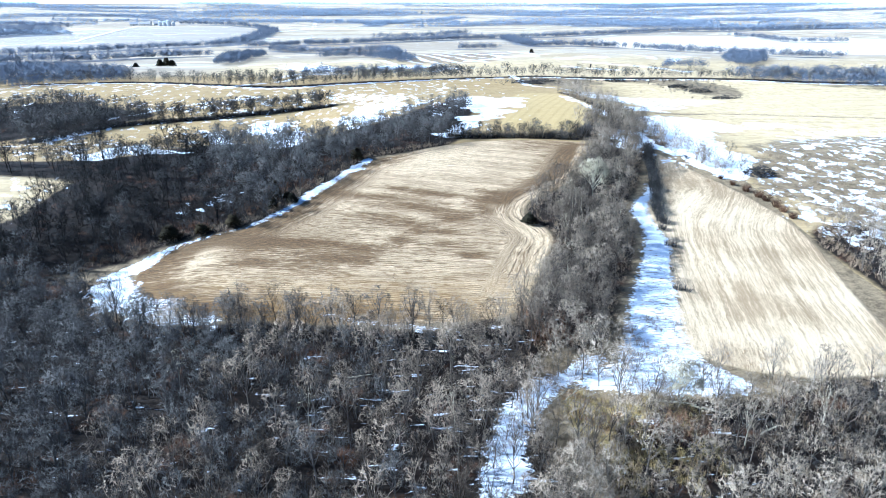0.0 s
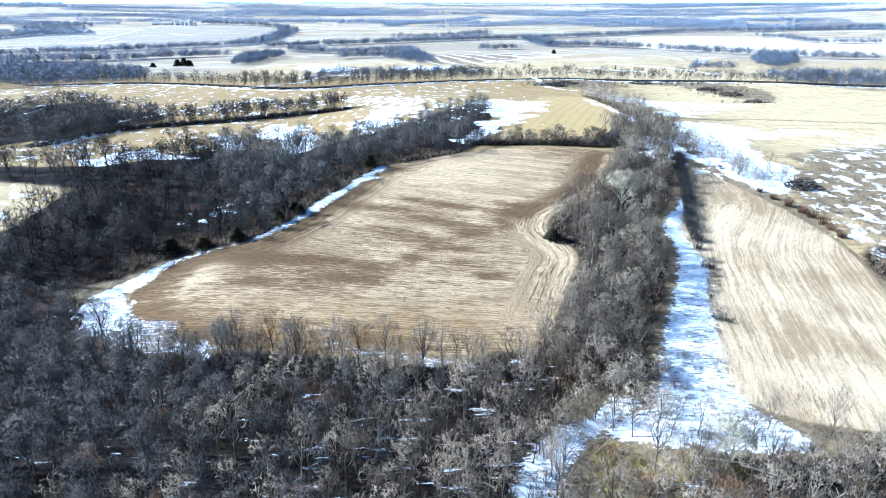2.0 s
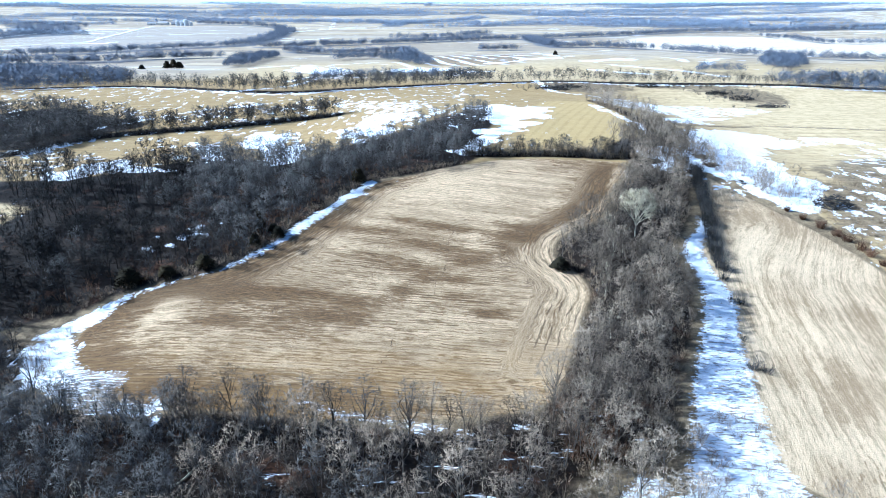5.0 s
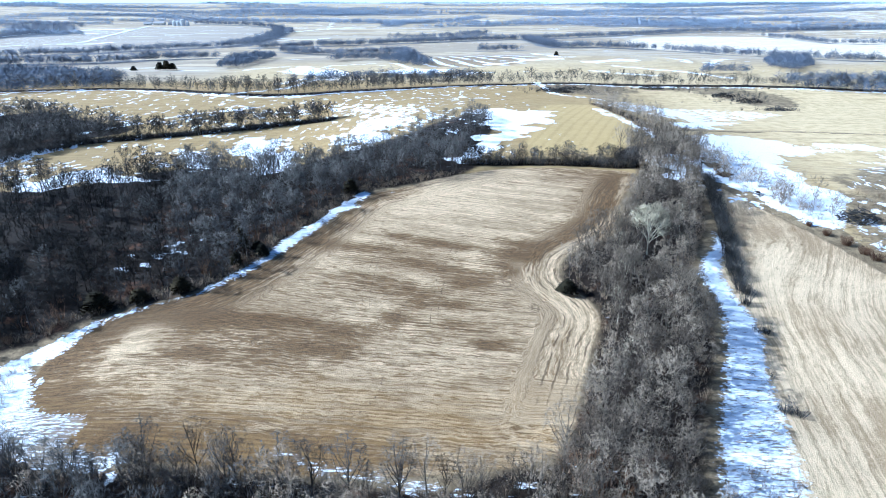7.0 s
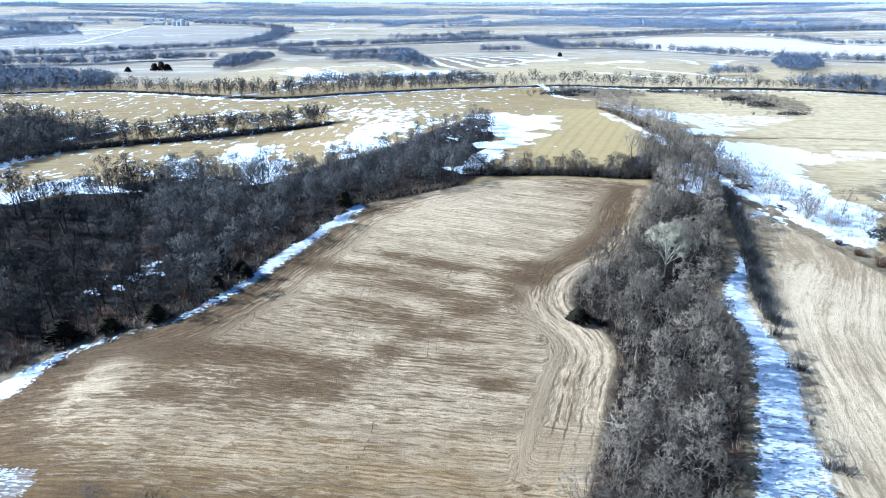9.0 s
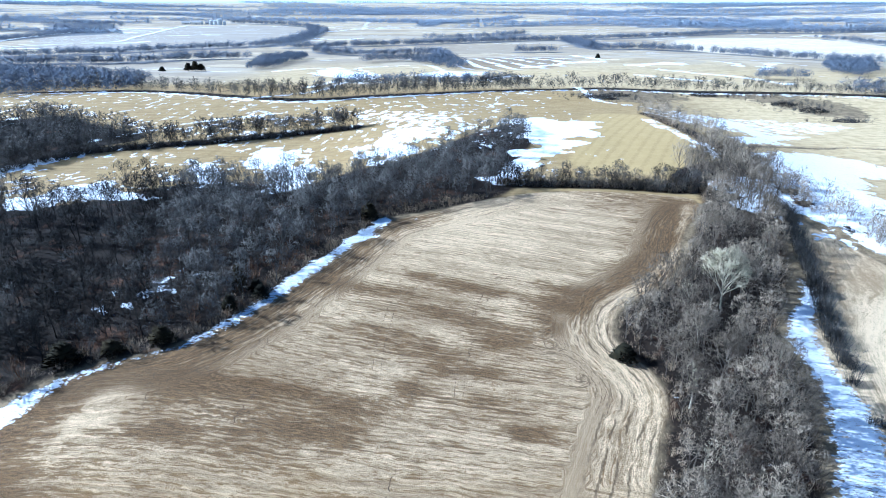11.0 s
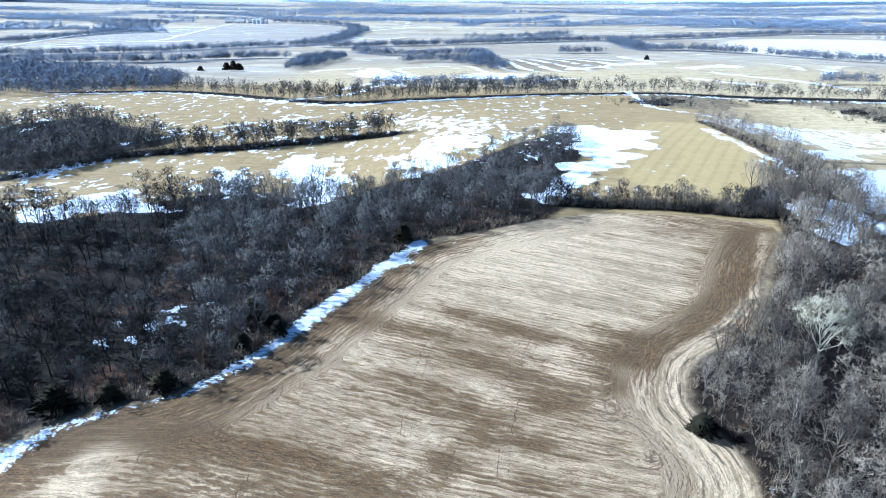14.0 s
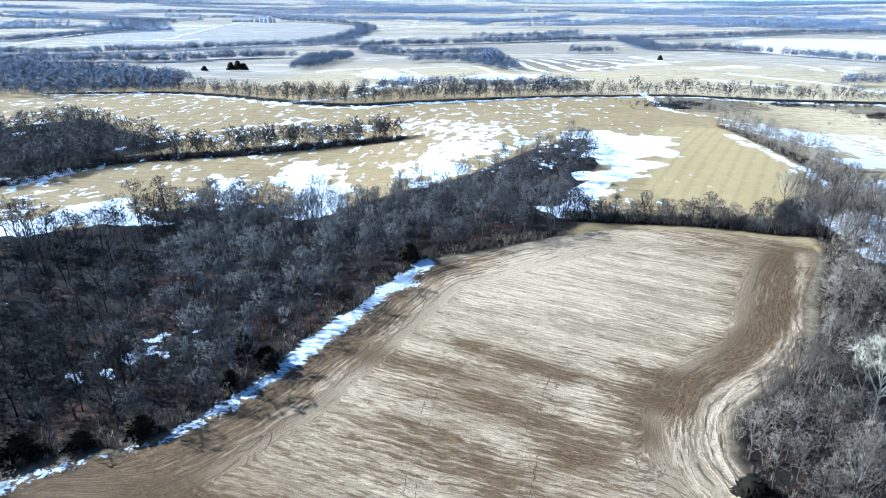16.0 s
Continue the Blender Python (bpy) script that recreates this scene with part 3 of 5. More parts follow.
def build_ground():
    xs = [-v for v in steps_out(135, 4300, 2.2, 1.045)][::-1] + list(np.arange(-135, 196, 2.2)) + steps_out(196, 4300, 2.2, 1.045)
    ys = [-400, -250, -120, -40, 10, 40, 55, 70] + list(np.arange(80, 401, 2.2)) + steps_out(400, 4930, 2.2, 1.012)
    X, Y = np.meshgrid(np.array(xs), np.array(ys))
    nx, ny = len(xs), len(ys)
    x, y = X.ravel(), Y.ravel()
    z = land(x, y)
    wobble = np.array([noise.noise((a * 0.045, b * 0.045, 3.0)) + 0.4 * noise.noise((a * 0.15, b * 0.15, 7.0)) for a, b in zip(x, y)])
    gap_f, gap_e = inside_gap(FIELD, x, y), inside_gap(EAST_FIELD, x, y)
    field = np.maximum(gap_f, gap_e)
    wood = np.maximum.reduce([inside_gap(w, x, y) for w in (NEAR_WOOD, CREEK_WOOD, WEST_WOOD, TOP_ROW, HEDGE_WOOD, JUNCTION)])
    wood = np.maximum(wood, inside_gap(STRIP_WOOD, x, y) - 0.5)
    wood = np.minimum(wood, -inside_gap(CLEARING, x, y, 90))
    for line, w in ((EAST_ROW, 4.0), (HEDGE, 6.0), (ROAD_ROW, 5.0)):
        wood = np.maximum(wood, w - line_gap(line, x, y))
    snow = np.maximum.reduce([inside_gap(s, x, y) for s in SNOW_BANDS])
    ragged = np.array([noise.noise((a * 0.03, b * 0.06, 11.0)) + 0.6 * noise.noise((a * 0.09, b * 0.16, 13.0)) for a, b in zip(x, y)])
    snow = snow - 2.2 * np.maximum.reduce([dome(x, y, 22, 125, 18, 30, 1.2), dome(x, y, -18, 170, 45, 8, 0.3), dome(x, y, -100, 186, 16, 12, 0.6), dome(x, y, 55, 140, 26, 14, 0.8)])
    snow = snow + np.where(snow > -55, (20 - 11 * fade(x, 110, 130)) * ragged * fade(y, 285, 340), 0)
    z = z + wobble * 0.35 * (1 - fade(field, -2, 6)) * fade(y, 60, 100)
    z = z + 0.16 * fade(snow, -1.0, 1.5)
    pasture = inside_gap(PASTURE, x, y, 90)
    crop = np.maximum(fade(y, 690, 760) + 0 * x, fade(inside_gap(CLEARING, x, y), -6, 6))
    patch = np.full(x.shape, -0.6)
    for i, s in enumerate(SNOW_PATCHES):
        patch = np.maximum(patch, -0.16 + (0.25 if i in (1, 7) else 0.21 if i in (4, 5) else 0.30) * fade(inside_gap(s, x, y), -14, 14))
    patch = np.maximum(patch, np.where(pasture > 0, 0.03 - 0.135 * fade(x, 0, 120), -0.6))
    patch = np.maximum(patch, np.where(y > 730, -0.08 + 0.04 * fade(x, 100, 900) + 0.03 * fade(y, 1500, 3500), -0.6))
    patch = np.maximum(patch, -0.16 + 0.22 * fade(inside_gap(CLEARING, x, y), -10, 10))
    patch = np.maximum(patch, -0.5 + 0.62 * np.maximum.reduce([dome(x, y, -79, 220, 4, 4, 1.0), dome(x, y, -70, 184, 5, 2.5, 1.0), dome(x, y, -50, 182, 6, 2.5, 0.95), dome(x, y, -21, 192, 2.5, 4, 1.0), dome(x, y, -30, 180, 9, 2.5, 0.95)]))
    grove = (inside_gap(HEDGE_WOOD, x, y) > -6) & (x > -345)
    patch = np.where(grove, -0.09, patch)
    speck = np.where(wood > 0, np.where(grove, -0.10, -0.03), -0.4)
    speck = np.maximum(speck, np.where((wood > 0) & (y < 175), 0.018 + 0.04 * fade(x, -60, -10) - 0.10 * fade(x, 60, 90), -0.4))
    solid = np.maximum.reduce([inside_gap(q, x, y) for q in SOLID_SNOW + FAR_SNOW])
    snow = np.maximum(snow, np.where(solid > -25, solid + 9 * ragged - 1.5 - 4.0 * fade(x, -130, -180) - 2.5 * fade(x, 80, 95), -60))

    # rows: across and along, bent like the passes of the machine
    def pass_row(px, py):
        return py + (0.10 + 0.20 * fade(py, 190, 310)) * px + 0.0012 * np.clip(-55 - px, 0, 60) ** 2

    row, along = pass_row(x, y), x
    east = gap_e > gap_f
    bend = np.polyfit(EAST_EDGE[:, 1], EAST_EDGE[:, 0], 4)
    swing = x - np.polyval(bend, np.clip(y, 125, 345))
    swing = swing - 14.0 * fade(y, 232, 285) * fade(swing, 2, 30) * (1 - 0.6 * fade(y, 285, 330))
    row = np.where(east, 0.92 * swing, row)
    along = np.where(east, y, along)
    # headlands: passes that follow the field's edge
    head = fade(gap_f, 15, 11) * np.maximum(fade(x, 8, 22) * fade(y, 184, 204), fade(y, 222, 236)) * (gap_f > -5) * (1 - fade(y, 338, 348))
    dark = np.zeros(x.shape)
    for cx, cy, rx, ry, h in ((-32, 275, 22, 5.0, 0.34), (0, 277, 16, 5.0, 0.36), (25, 279, 9, 3.5, 0.42), (-5, 262, 16, 4.5, 0.38), (-28, 255, 14, 4.0, 0.26), (8, 251, 9, 4.5, 0.52), (-14, 246, 12, 3.5, 0.30),
                              (3, 238, 7, 2.2, 0.36), (-15, 230, 4, 5, 0.34), (4, 226, 10, 3.0, 0.26), (-29, 221, 8, 6, 0.28), (-52, 228, 16, 5.0, 0.44), (-36, 214, 13, 3.0, 0.42), (-68, 214, 10, 4.0, 0.36), (-48, 210, 16, 3.0, 0.26),
                              (12, 218, 5, 2.2, 0.62), (21, 259, 5, 5, 0.36), (-8, 239, 4, 6, 0.26), (27, 270, 8, 4, 0.40), (-70, 228, 10, 5, 0.30), (-19, 286, 14, 3, 0.2)):
        dark = dark + h * 1.25 * np.exp(-((x - cx) / rx) ** 2 - ((row - pass_row(cx, cy)) / ry) ** 2) * ~east
    for cx, cy, rx, ry, h in ((84, 150, 12, 9, 0.55), (114, 262, 10, 20, 0.22), (104, 268, 9, 10, 0.3), (120, 148, 25, 5, 0.35), (96, 200, 5, 26, 0.2)):
        dark = dark + dome(x, y, cx, cy, rx, ry, h)
    off_lane, off_dark = line_gap(PALE_LANE, x, y), line_gap(DARK_HEADLAND, x, y)
    dark = dark + 0.58 * np.exp(-(off_dark / 7.0) ** 2) * (1 - 0.5 * fade(x, 36, 22)) + 0.30 * fade(gap_f, 26, 12) * fade(y, 268, 300) * fade(x, 20, 60)
    dark = dark + 0.37 * fade(gap_f, 19, 6) * fade(x, 5, -30) + 0.12 * fade(gap_f, 5, 1) * fade(x, 5, -30)
    dark = dark - 0.62 * np.exp(-(off_lane / 2.4) ** 2) - 0.12 * fade(gap_f, 9, 4) * fade(x, 15, 30) * fade(y, 290, 275)
    dark = dark - 0.55 * dome(x, y, -88, 222, 6, 6, 1.0) + 0.03 + 0.07 * fade(x, -50, -90) + 0.08 * fade(y, 192, 174) * (x < 60) - 0.18 * dome(x, y, 8, 318, 40, 20, 1.0) + 0.05 * fade(y, 300, 240) + 0.10 * fade(y, 275, 225) * ~east
    dark = dark - 0.22 * east
    hay = inside_gap(HAY, x, y)
    hayrow = x * 0.933 - (y - 470) * 0.36
    windrow = fade(hay, -1, 3)
    terrace = 0.9 * fade(inside_gap(TERRACES, x, y), -10, 20)
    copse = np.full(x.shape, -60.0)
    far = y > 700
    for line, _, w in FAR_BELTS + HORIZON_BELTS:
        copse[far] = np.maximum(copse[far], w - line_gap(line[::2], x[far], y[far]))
    ring = np.hypot(x - 160, (y - 1330) * 0.42)
    snow = np.maximum(snow, 3.2 - line_gap(ROAD_ROW - np.array([0, 10.0]), x, y))
    for line in LANES:
        snow = np.maximum(snow, 2.6 + 0.002 * np.abs(y - 500) - line_gap(line, x, y))
    for line, w in FAR_DRIFTS:
        snow = np.maximum(snow, w * (0.75 + 1.1 * ragged) - line_gap(line, x, y))
    track_far = np.exp(-(line_gap(FARM_LINE, x, y) / 2.6) ** 2)
    brushy = np.where((y < 350) & (x < 150) & (x > -170), 13.0, -60.0)
    brushy = np.maximum.reduce([brushy] + [inside_gap(s, x, y) for s in BRUSHY] + [40.0 * track_far - 26])
    grey = 0.7 * fade(inside_gap(GREY_CROP, x, y), -20, 30)
    cream = fade(inside_gap(CREAM_CROP, x, y), -20, 30)
    farsnow = np.where(y > 735, -0.05 + 0.05 * fade(x, 50, 700) + 0.045 * fade(y, 1300, 3200) + 0.04 * grey, -0.6)
    row = np.where(y > 700, y, row)
    patch = np.where(cream > 0.5, -0.03, patch)
    patch = np.where(grey > 0.4, 0.02 - 0.10 * fade(x, -1000, -650), patch)
    thin = np.full(x.shape, 0.02) + 0.15 * dome(x, y, -16, 170, 34, 16, 1.0) + 0.13 * dome(x, y, -82, 178, 20, 18, 1.0) + 0.05 * dome(x, y, 60, 160, 40, 45, 1.0) + 0.06 * dome(x, y, -95, 186, 25, 20, 1.0) + 0.01 * fade(y, 300, 400) + 0.08 * dome(x, y, -115, 268, 40, 40, 1.0) + 0.05 * dome(x, y, 76, 195, 16, 50, 1.0)
    me = bpy.data.meshes.new("ground")
    me.vertices.add(nx * ny)
    me.vertices.foreach_set("co", np.column_stack([x, y, z]).ravel())
    i = (np.arange(ny - 1)[:, None] * nx + np.arange(nx - 1)[None, :]).ravel()
    quads = np.column_stack([i, i + 1, i + nx + 1, i + nx])
    me.loops.add(quads.size)
    me.loops.foreach_set("vertex_index", quads.ravel())
    me.polygons.add(len(quads))
    me.polygons.foreach_set("loop_start", np.arange(0, quads.size, 4))
    me.polygons.foreach_set("use_smooth", np.ones(len(quads), bool))
    me.update(calc_edges=True)
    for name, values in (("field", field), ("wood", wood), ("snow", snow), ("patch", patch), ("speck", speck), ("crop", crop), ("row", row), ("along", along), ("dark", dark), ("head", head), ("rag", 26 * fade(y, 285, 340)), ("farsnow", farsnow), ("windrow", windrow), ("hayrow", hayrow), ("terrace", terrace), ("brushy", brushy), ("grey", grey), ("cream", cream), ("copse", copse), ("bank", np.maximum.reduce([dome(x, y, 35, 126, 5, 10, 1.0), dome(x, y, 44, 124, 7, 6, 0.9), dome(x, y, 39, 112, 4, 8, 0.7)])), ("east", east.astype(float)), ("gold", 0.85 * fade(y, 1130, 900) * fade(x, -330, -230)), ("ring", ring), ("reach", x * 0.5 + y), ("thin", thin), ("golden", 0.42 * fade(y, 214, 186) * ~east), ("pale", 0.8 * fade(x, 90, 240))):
        a = me.attributes.new(name, "FLOAT", "POINT")
        a.data.foreach_set("value", values.astype(np.float32))
    me.materials.append(GROUND)
    ob = new("ground", me)
    return tagged(ob, "rolling winter farmland with stubble fields, straw grass and melting snow", "ground", kind="structure")


ground = build_ground()


# ---- trees ----
def tube(path, radii, sides, verts, faces):
    """A tapered limb along a path."""
    start = len(verts)
    for j, (p, r) in enumerate(zip(path, radii)):
        d = (path[min(j + 1, len(path) - 1)] - path[max(j - 1, 0)]).normalized()
        u = d.orthogonal().normalized()
        v = d.cross(u)
        for s in range(sides):
            a = 6.28318 * s / sides
            verts.append(p + (u * math.cos(a) + v * math.sin(a)) * r)
    for j in range(len(path) - 1):
        for s in range(sides):
            a, b = start + j * sides + s, start + j * sides + (s + 1) % sides
            faces.append((a, b, b + sides, a + sides))


def spike(p, q, r, verts, faces, sides):
    """One twig: a thin three-sided cone, or a sliver where it stands far off."""
    d = (q - p).normalized()
    u = d.orthogonal().normalized()
    v = d.cross(u)
    k = len(verts)
    if sides == 3:
        verts += [p + u * r, p + (u * -0.5 + v * 0.87) * r, p + (u * -0.5 - v * 0.87) * r, q]
        faces += [(k, k + 1, k + 3), (k + 1, k + 2, k + 3), (k + 2, k, k + 3)]
    else:
        a = (p.x * 7.1 + p.y * 3.3 + p.z * 5.7) % 3.14159
        w = u * math.cos(a) + v * math.sin(a)
        verts += [p + w * r, p - w * r, q]
        faces.append((k, k + 1, k + 2))


def bend_path(rng, p, d, length, n, wander, lift):
    path, q = [p.copy()], p.copy()
    for _ in range(n):
        d = (d + Vector((rng.uniform(-1, 1), rng.uniform(-1, 1), rng.uniform(-1, 1))) * wander + Vector((0, 0, lift))).normalized()
        q = q + d * (length / n)
        path.append(q.copy())
    return path, d


def grow(seed, h, limbs, branches, sprays, twigs, twig_r, crown=0.34, low=0.3, sides=1, bones=2):
    """A bare tree: trunk, rising limbs, branches and a rounded crown of fine twigs. Returns (trunk verts, faces), (crown verts, faces)."""
    rng = random.Random(seed)
    tv, tf, cv, cf = [], [], [], []
    base_r = h * 0.0125
    path, _ = bend_path(rng, Vector((0, 0, -0.6)), Vector((0, 0, 1)), h * 0.66, 4, 0.13, 0.15)
    if bones > 0:
        tube(path, [base_r * k for k in (1.3, 0.9, 0.72, 0.45, 0.14)], 4, tv, tf)
    heart = Vector((0, 0, h * (0.42 + 0.42 * low)))
    wide, tall = h * crown, h * (0.58 - 0.42 * low)

    def jitter(a):
        return Vector((rng.uniform(-a, a), rng.uniform(-a, a), rng.uniform(-a, a)))

    def held(p, top=1.0):
        """Keeps a twig's end within the crown's uneven dome."""
        d = p - heart
        q = math.sqrt((d.x * d.x + d.y * d.y) / wide ** 2 + (d.z / tall) ** 2)
        lobe = 0.93 + 0.09 * math.sin(3 * math.atan2(d.y, d.x) + seed) + 0.05 * math.sin(7 * math.atan2(d.y, d.x) + d.z)
        return heart + d * (lobe * top / q) if q > lobe * top else p

    for i in range(limbs):
        f = (i + rng.uniform(0.2, 0.8)) / limbs
        a = i * 2.4 + rng.uniform(-0.5, 0.5)
        lean = 1.25 - 1.05 * f
        tip = heart + Vector((math.cos(a) * math.sin(lean) * wide, math.sin(a) * math.sin(lean) * wide, math.cos(lean) * tall)) * rng.uniform(0.78, 0.97)
        at = min(0.96, low * 0.9 + 0.62 * f) * 4
        j = min(int(at), 3)
        p = path[j].lerp(path[j + 1], at - j)
        elbow = p.lerp(tip, 0.45) + Vector((tip.x, tip.y, 0)) * 0.14 + jitter(h * 0.03)
        r = base_r * (0.55 - 0.2 * f)
        if bones > 0:
            tube([p, elbow, tip], [r, r * 0.62, r * 0.16], 3, tv, tf)
        elif bones < 0:
            spike(p, tip, r, tv, tf, 3)
        for b in range(branches):
            g = 0.30 + 0.70 * (b + rng.random()) / branches
            root = p.lerp(elbow, g * 2) if g < 0.5 else elbow.lerp(tip, g * 2 - 1)
            fan = ((tip - p).normalized() * 0.5 + (root - heart).normalized() * 0.5 + jitter(1.0) + Vector((0, 0, 0.06))).normalized()
            end = held(root + fan * h * rng.uniform(0.12, 0.22) * (1.15 - 0.4 * g), 0.94)
            spike(root, end, r * 0.30 if bones > 0 else twig_r, cv, cf, 3 if bones > 1 else 1)
            for t in range(sprays):
                q = root.lerp(end, rng.uniform(0.2, 1.0))
                way = (fan * 0.85 + jitter(0.85) + Vector((0, 0, 0.1))).normalized()
                e = held(q + way * h * rng.uniform(0.05, 0.10))
                spike(q, e, twig_r * 1.25, cv, cf, sides)
                for _ in range(twigs):
                    o = q.lerp(e, rng.uniform(0.1, 1.0))
                    wisp = (way * 0.8 + jitter(0.8) + Vector((0, 0, 0.1))).normalized()
                    spike(o, held(o + wisp * h * rng.uniform(0.025, 0.06), 1.04), twig_r * rng.uniform(0.65, 1.1), cv, cf, sides)
    return (tv, tf), (cv, cf)


def mesh_of(name, verts, faces, *mats):
    me = bpy.data.meshes.new(name)
    me.from_pydata([tuple(v) for v in verts], [], faces)
    for m in mats:
        me.materials.append(m)
    return me


def rounded(v, tri, mat, ball=0.5):
    """Twigs wound outwards, with normals that follow the crown's round form."""
    a, b, c = v[tri[:, 0]], v[tri[:, 1]], v[tri[:, 2]]
    top = v[:, 2].max()
    heart = np.array([0.0, 0.0, top * 0.52])
    out = (a + b + c) / 3 - heart
    out = out / (np.linalg.norm(out, axis=1)[:, None] + 1e-9)
    face = np.cross(b - a, c - a)
    flip = (mat == 1) & ((face * out).sum(1) < 0)
    tri[flip] = tri[flip][:, [0, 2, 1]]
    normal = np.zeros(v.shape)
    face = face / (np.linalg.norm(face, axis=1)[:, None] + 1e-9)
    face[flip] *= -1
    blend = np.where((mat == 1)[:, None], out * ball + np.array([0.0, 0.0, 0.85 - ball]) * 0.8 + face * 0.35, face)
    for k in range(3):
        np.add.at(normal, tri[:, k], blend)
    return tri, mat, normal / (np.linalg.norm(normal, axis=1)[:, None] + 1e-9)


def crown_mesh(cv, cf, mat):
    v = np.array([tuple(q) for q in cv])
    tri = np.array([t for f in cf for t in ([(f[0], f[1], f[2]), (f[0], f[2], f[3])] if len(f) == 4 else [f])])
    tri, _, nor = rounded(v, tri, np.ones(len(tri), int))
    me = bpy.data.meshes.new("crown")
    me.from_pydata(v.tolist(), [], tri.tolist(), shade_flat=False)
    me.attributes.new("custom_normal", "FLOAT_VECTOR", "POINT").data.foreach_set("vector", nor.astype(np.float32).ravel())
    me.materials.append(mat)
    return me


def part(name, me, parent, label=""):
    ob = new(name, me)
    ob.parent = parent
    return tagged(ob, label)


def tree_kind(seed, h, limbs, branches, sprays, twigs, twig_r, bark, twig, label, crown=0.34, low=0.3):
    (tv, tf), (cv, cf) = grow(seed, h, limbs, branches, sprays, twigs, twig_r, crown, low, 1, 2)
    root = new("tree")
    tagged(root, label, "tree", "bare trees")
    part("trunk", mesh_of("trunk", tv, tf, bark), root)
    part("crown", crown_mesh(cv, cf, twig), root)
    return root


NEAR_KINDS = [tree_kind(11 + i, h, 11, 6, 4, 4, 0.037, BARK, LIT_TWIG, label, c, lo) for i, (h, c, lo, label) in enumerate((
    (15.0, 0.36, 0.42, "bare broad grey-brown oak standing in leaf litter"),
    (16.5, 0.30, 0.48, "tall bare grey hardwood tree in the wood"),
    (12.5, 0.36, 0.36, "bare spreading hardwood tree with fine twigs"),
    (10.5, 0.34, 0.28, "small bare young hardwood tree at the wood edge"),
    (14.0, 0.33, 0.45, "bare ash-grey hardwood tree among its neighbours")))]


def scatter(seed, spacing, lo, hi, test):
    """Uneven but evenly spread spots where test(x, y) holds."""
    rng = random.Random(seed)
    pts = []
    nxs, nys = int((hi[0] - lo[0]) / spacing), int((hi[1] - lo[1]) / spacing)
    for i in range(nxs):
        for j in range(nys):
            pts.append((lo[0] + (i + 0.5 * (j % 2) + rng.uniform(-0.1, 0.9)) * spacing, lo[1] + (j + rng.uniform(0, 0.9)) * spacing))
    p = np.array(pts)
    return p[test(p[:, 0], p[:, 1])]


def in_view(x, y):
    """The part of the woods that borders the flight."""
    return np.abs(x) < 0.74 * np.hypot(y, 90) + 12


def joined(name, spots, kinds, bark, twig, label, category, seed, size=(0.68, 1.2), tint=(0.0, 1.0), soft=False, kind="stuff"):
    """Many trees of a wood as one object, built from a few grown shapes."""
    rng = random.Random(seed)
    V, F, M, T, N, base = [], [], [], [], [], 0
    packs = []
    for (tv, tf), (cv, cf) in kinds:
        v = np.array([tuple(q) for q in list(tv) + list(cv)])
        n = len(tv)
        tri = []
        mat = []
        for f in tf:
            tri += [(f[0], f[1], f[2]), (f[0], f[2], f[3])] if len(f) == 4 else [f]
            mat += [0] * (2 if len(f) == 4 else 1)
        for f in cf:
            g = [i + n for i in f]
            tri += [(g[0], g[1], g[2]), (g[0], g[2], g[3])] if len(f) == 4 else [tuple(g)]
            mat += [1] * (2 if len(f) == 4 else 1)
        tri, mat, nor = rounded(v, np.array(tri), np.array(mat), 0.7)
        if soft:
            nor = nor * 0.3 + np.array([0.0, 0.0, 0.8])
        packs.append((v, tri, mat, nor / np.linalg.norm(nor, axis=1)[:, None]))
    zs = land(spots[:, 0], spots[:, 1])
    for (px, py), pz in zip(spots, zs):
        v, tri, mat, nor = packs[rng.randrange(len(packs))]
        a, s, w = rng.uniform(0, 6.283), rng.uniform(*size), rng.uniform(0.9, 1.1)
        c, d = math.cos(a) * s * w, math.sin(a) * s * w
        q = np.column_stack([v[:, 0] * c - v[:, 1] * d + px, v[:, 0] * d + v[:, 1] * c + py, v[:, 2] * s + pz])
        V.append(q)
        ca, sa = math.cos(a), math.sin(a)
        N.append(np.column_stack([nor[:, 0] * ca - nor[:, 1] * sa, nor[:, 0] * sa + nor[:, 1] * ca, nor[:, 2]]))
        F.append(tri + base)
        M.append(mat)
        T.append(np.full(len(v), rng.uniform(*tint), np.float32))
        base += len(v)
    V, F, M = np.concatenate(V), np.concatenate(F), np.concatenate(M)
    me = bpy.data.meshes.new(name)
    me.vertices.add(len(V))
    me.vertices.foreach_set("co", V.ravel())
    me.loops.add(F.size)
    me.loops.foreach_set("vertex_index", F.ravel().astype(np.int32))
    me.polygons.add(len(F))
    me.polygons.foreach_set("loop_start", np.arange(0, F.size, 3))
    me.polygons.foreach_set("material_index", M.astype(np.int32))
    me.update(calc_edges=True)
    me.attributes.new("tint", "FLOAT", "POINT").data.foreach_set("value", np.concatenate(T))
    me.attributes.new("custom_normal", "FLOAT_VECTOR", "POINT").data.foreach_set("vector", np.concatenate(N).astype(np.float32).ravel())
    me.materials.append(bark)
    me.materials.append(twig)
    return tagged(new(name, me), label, category, kind=kind)


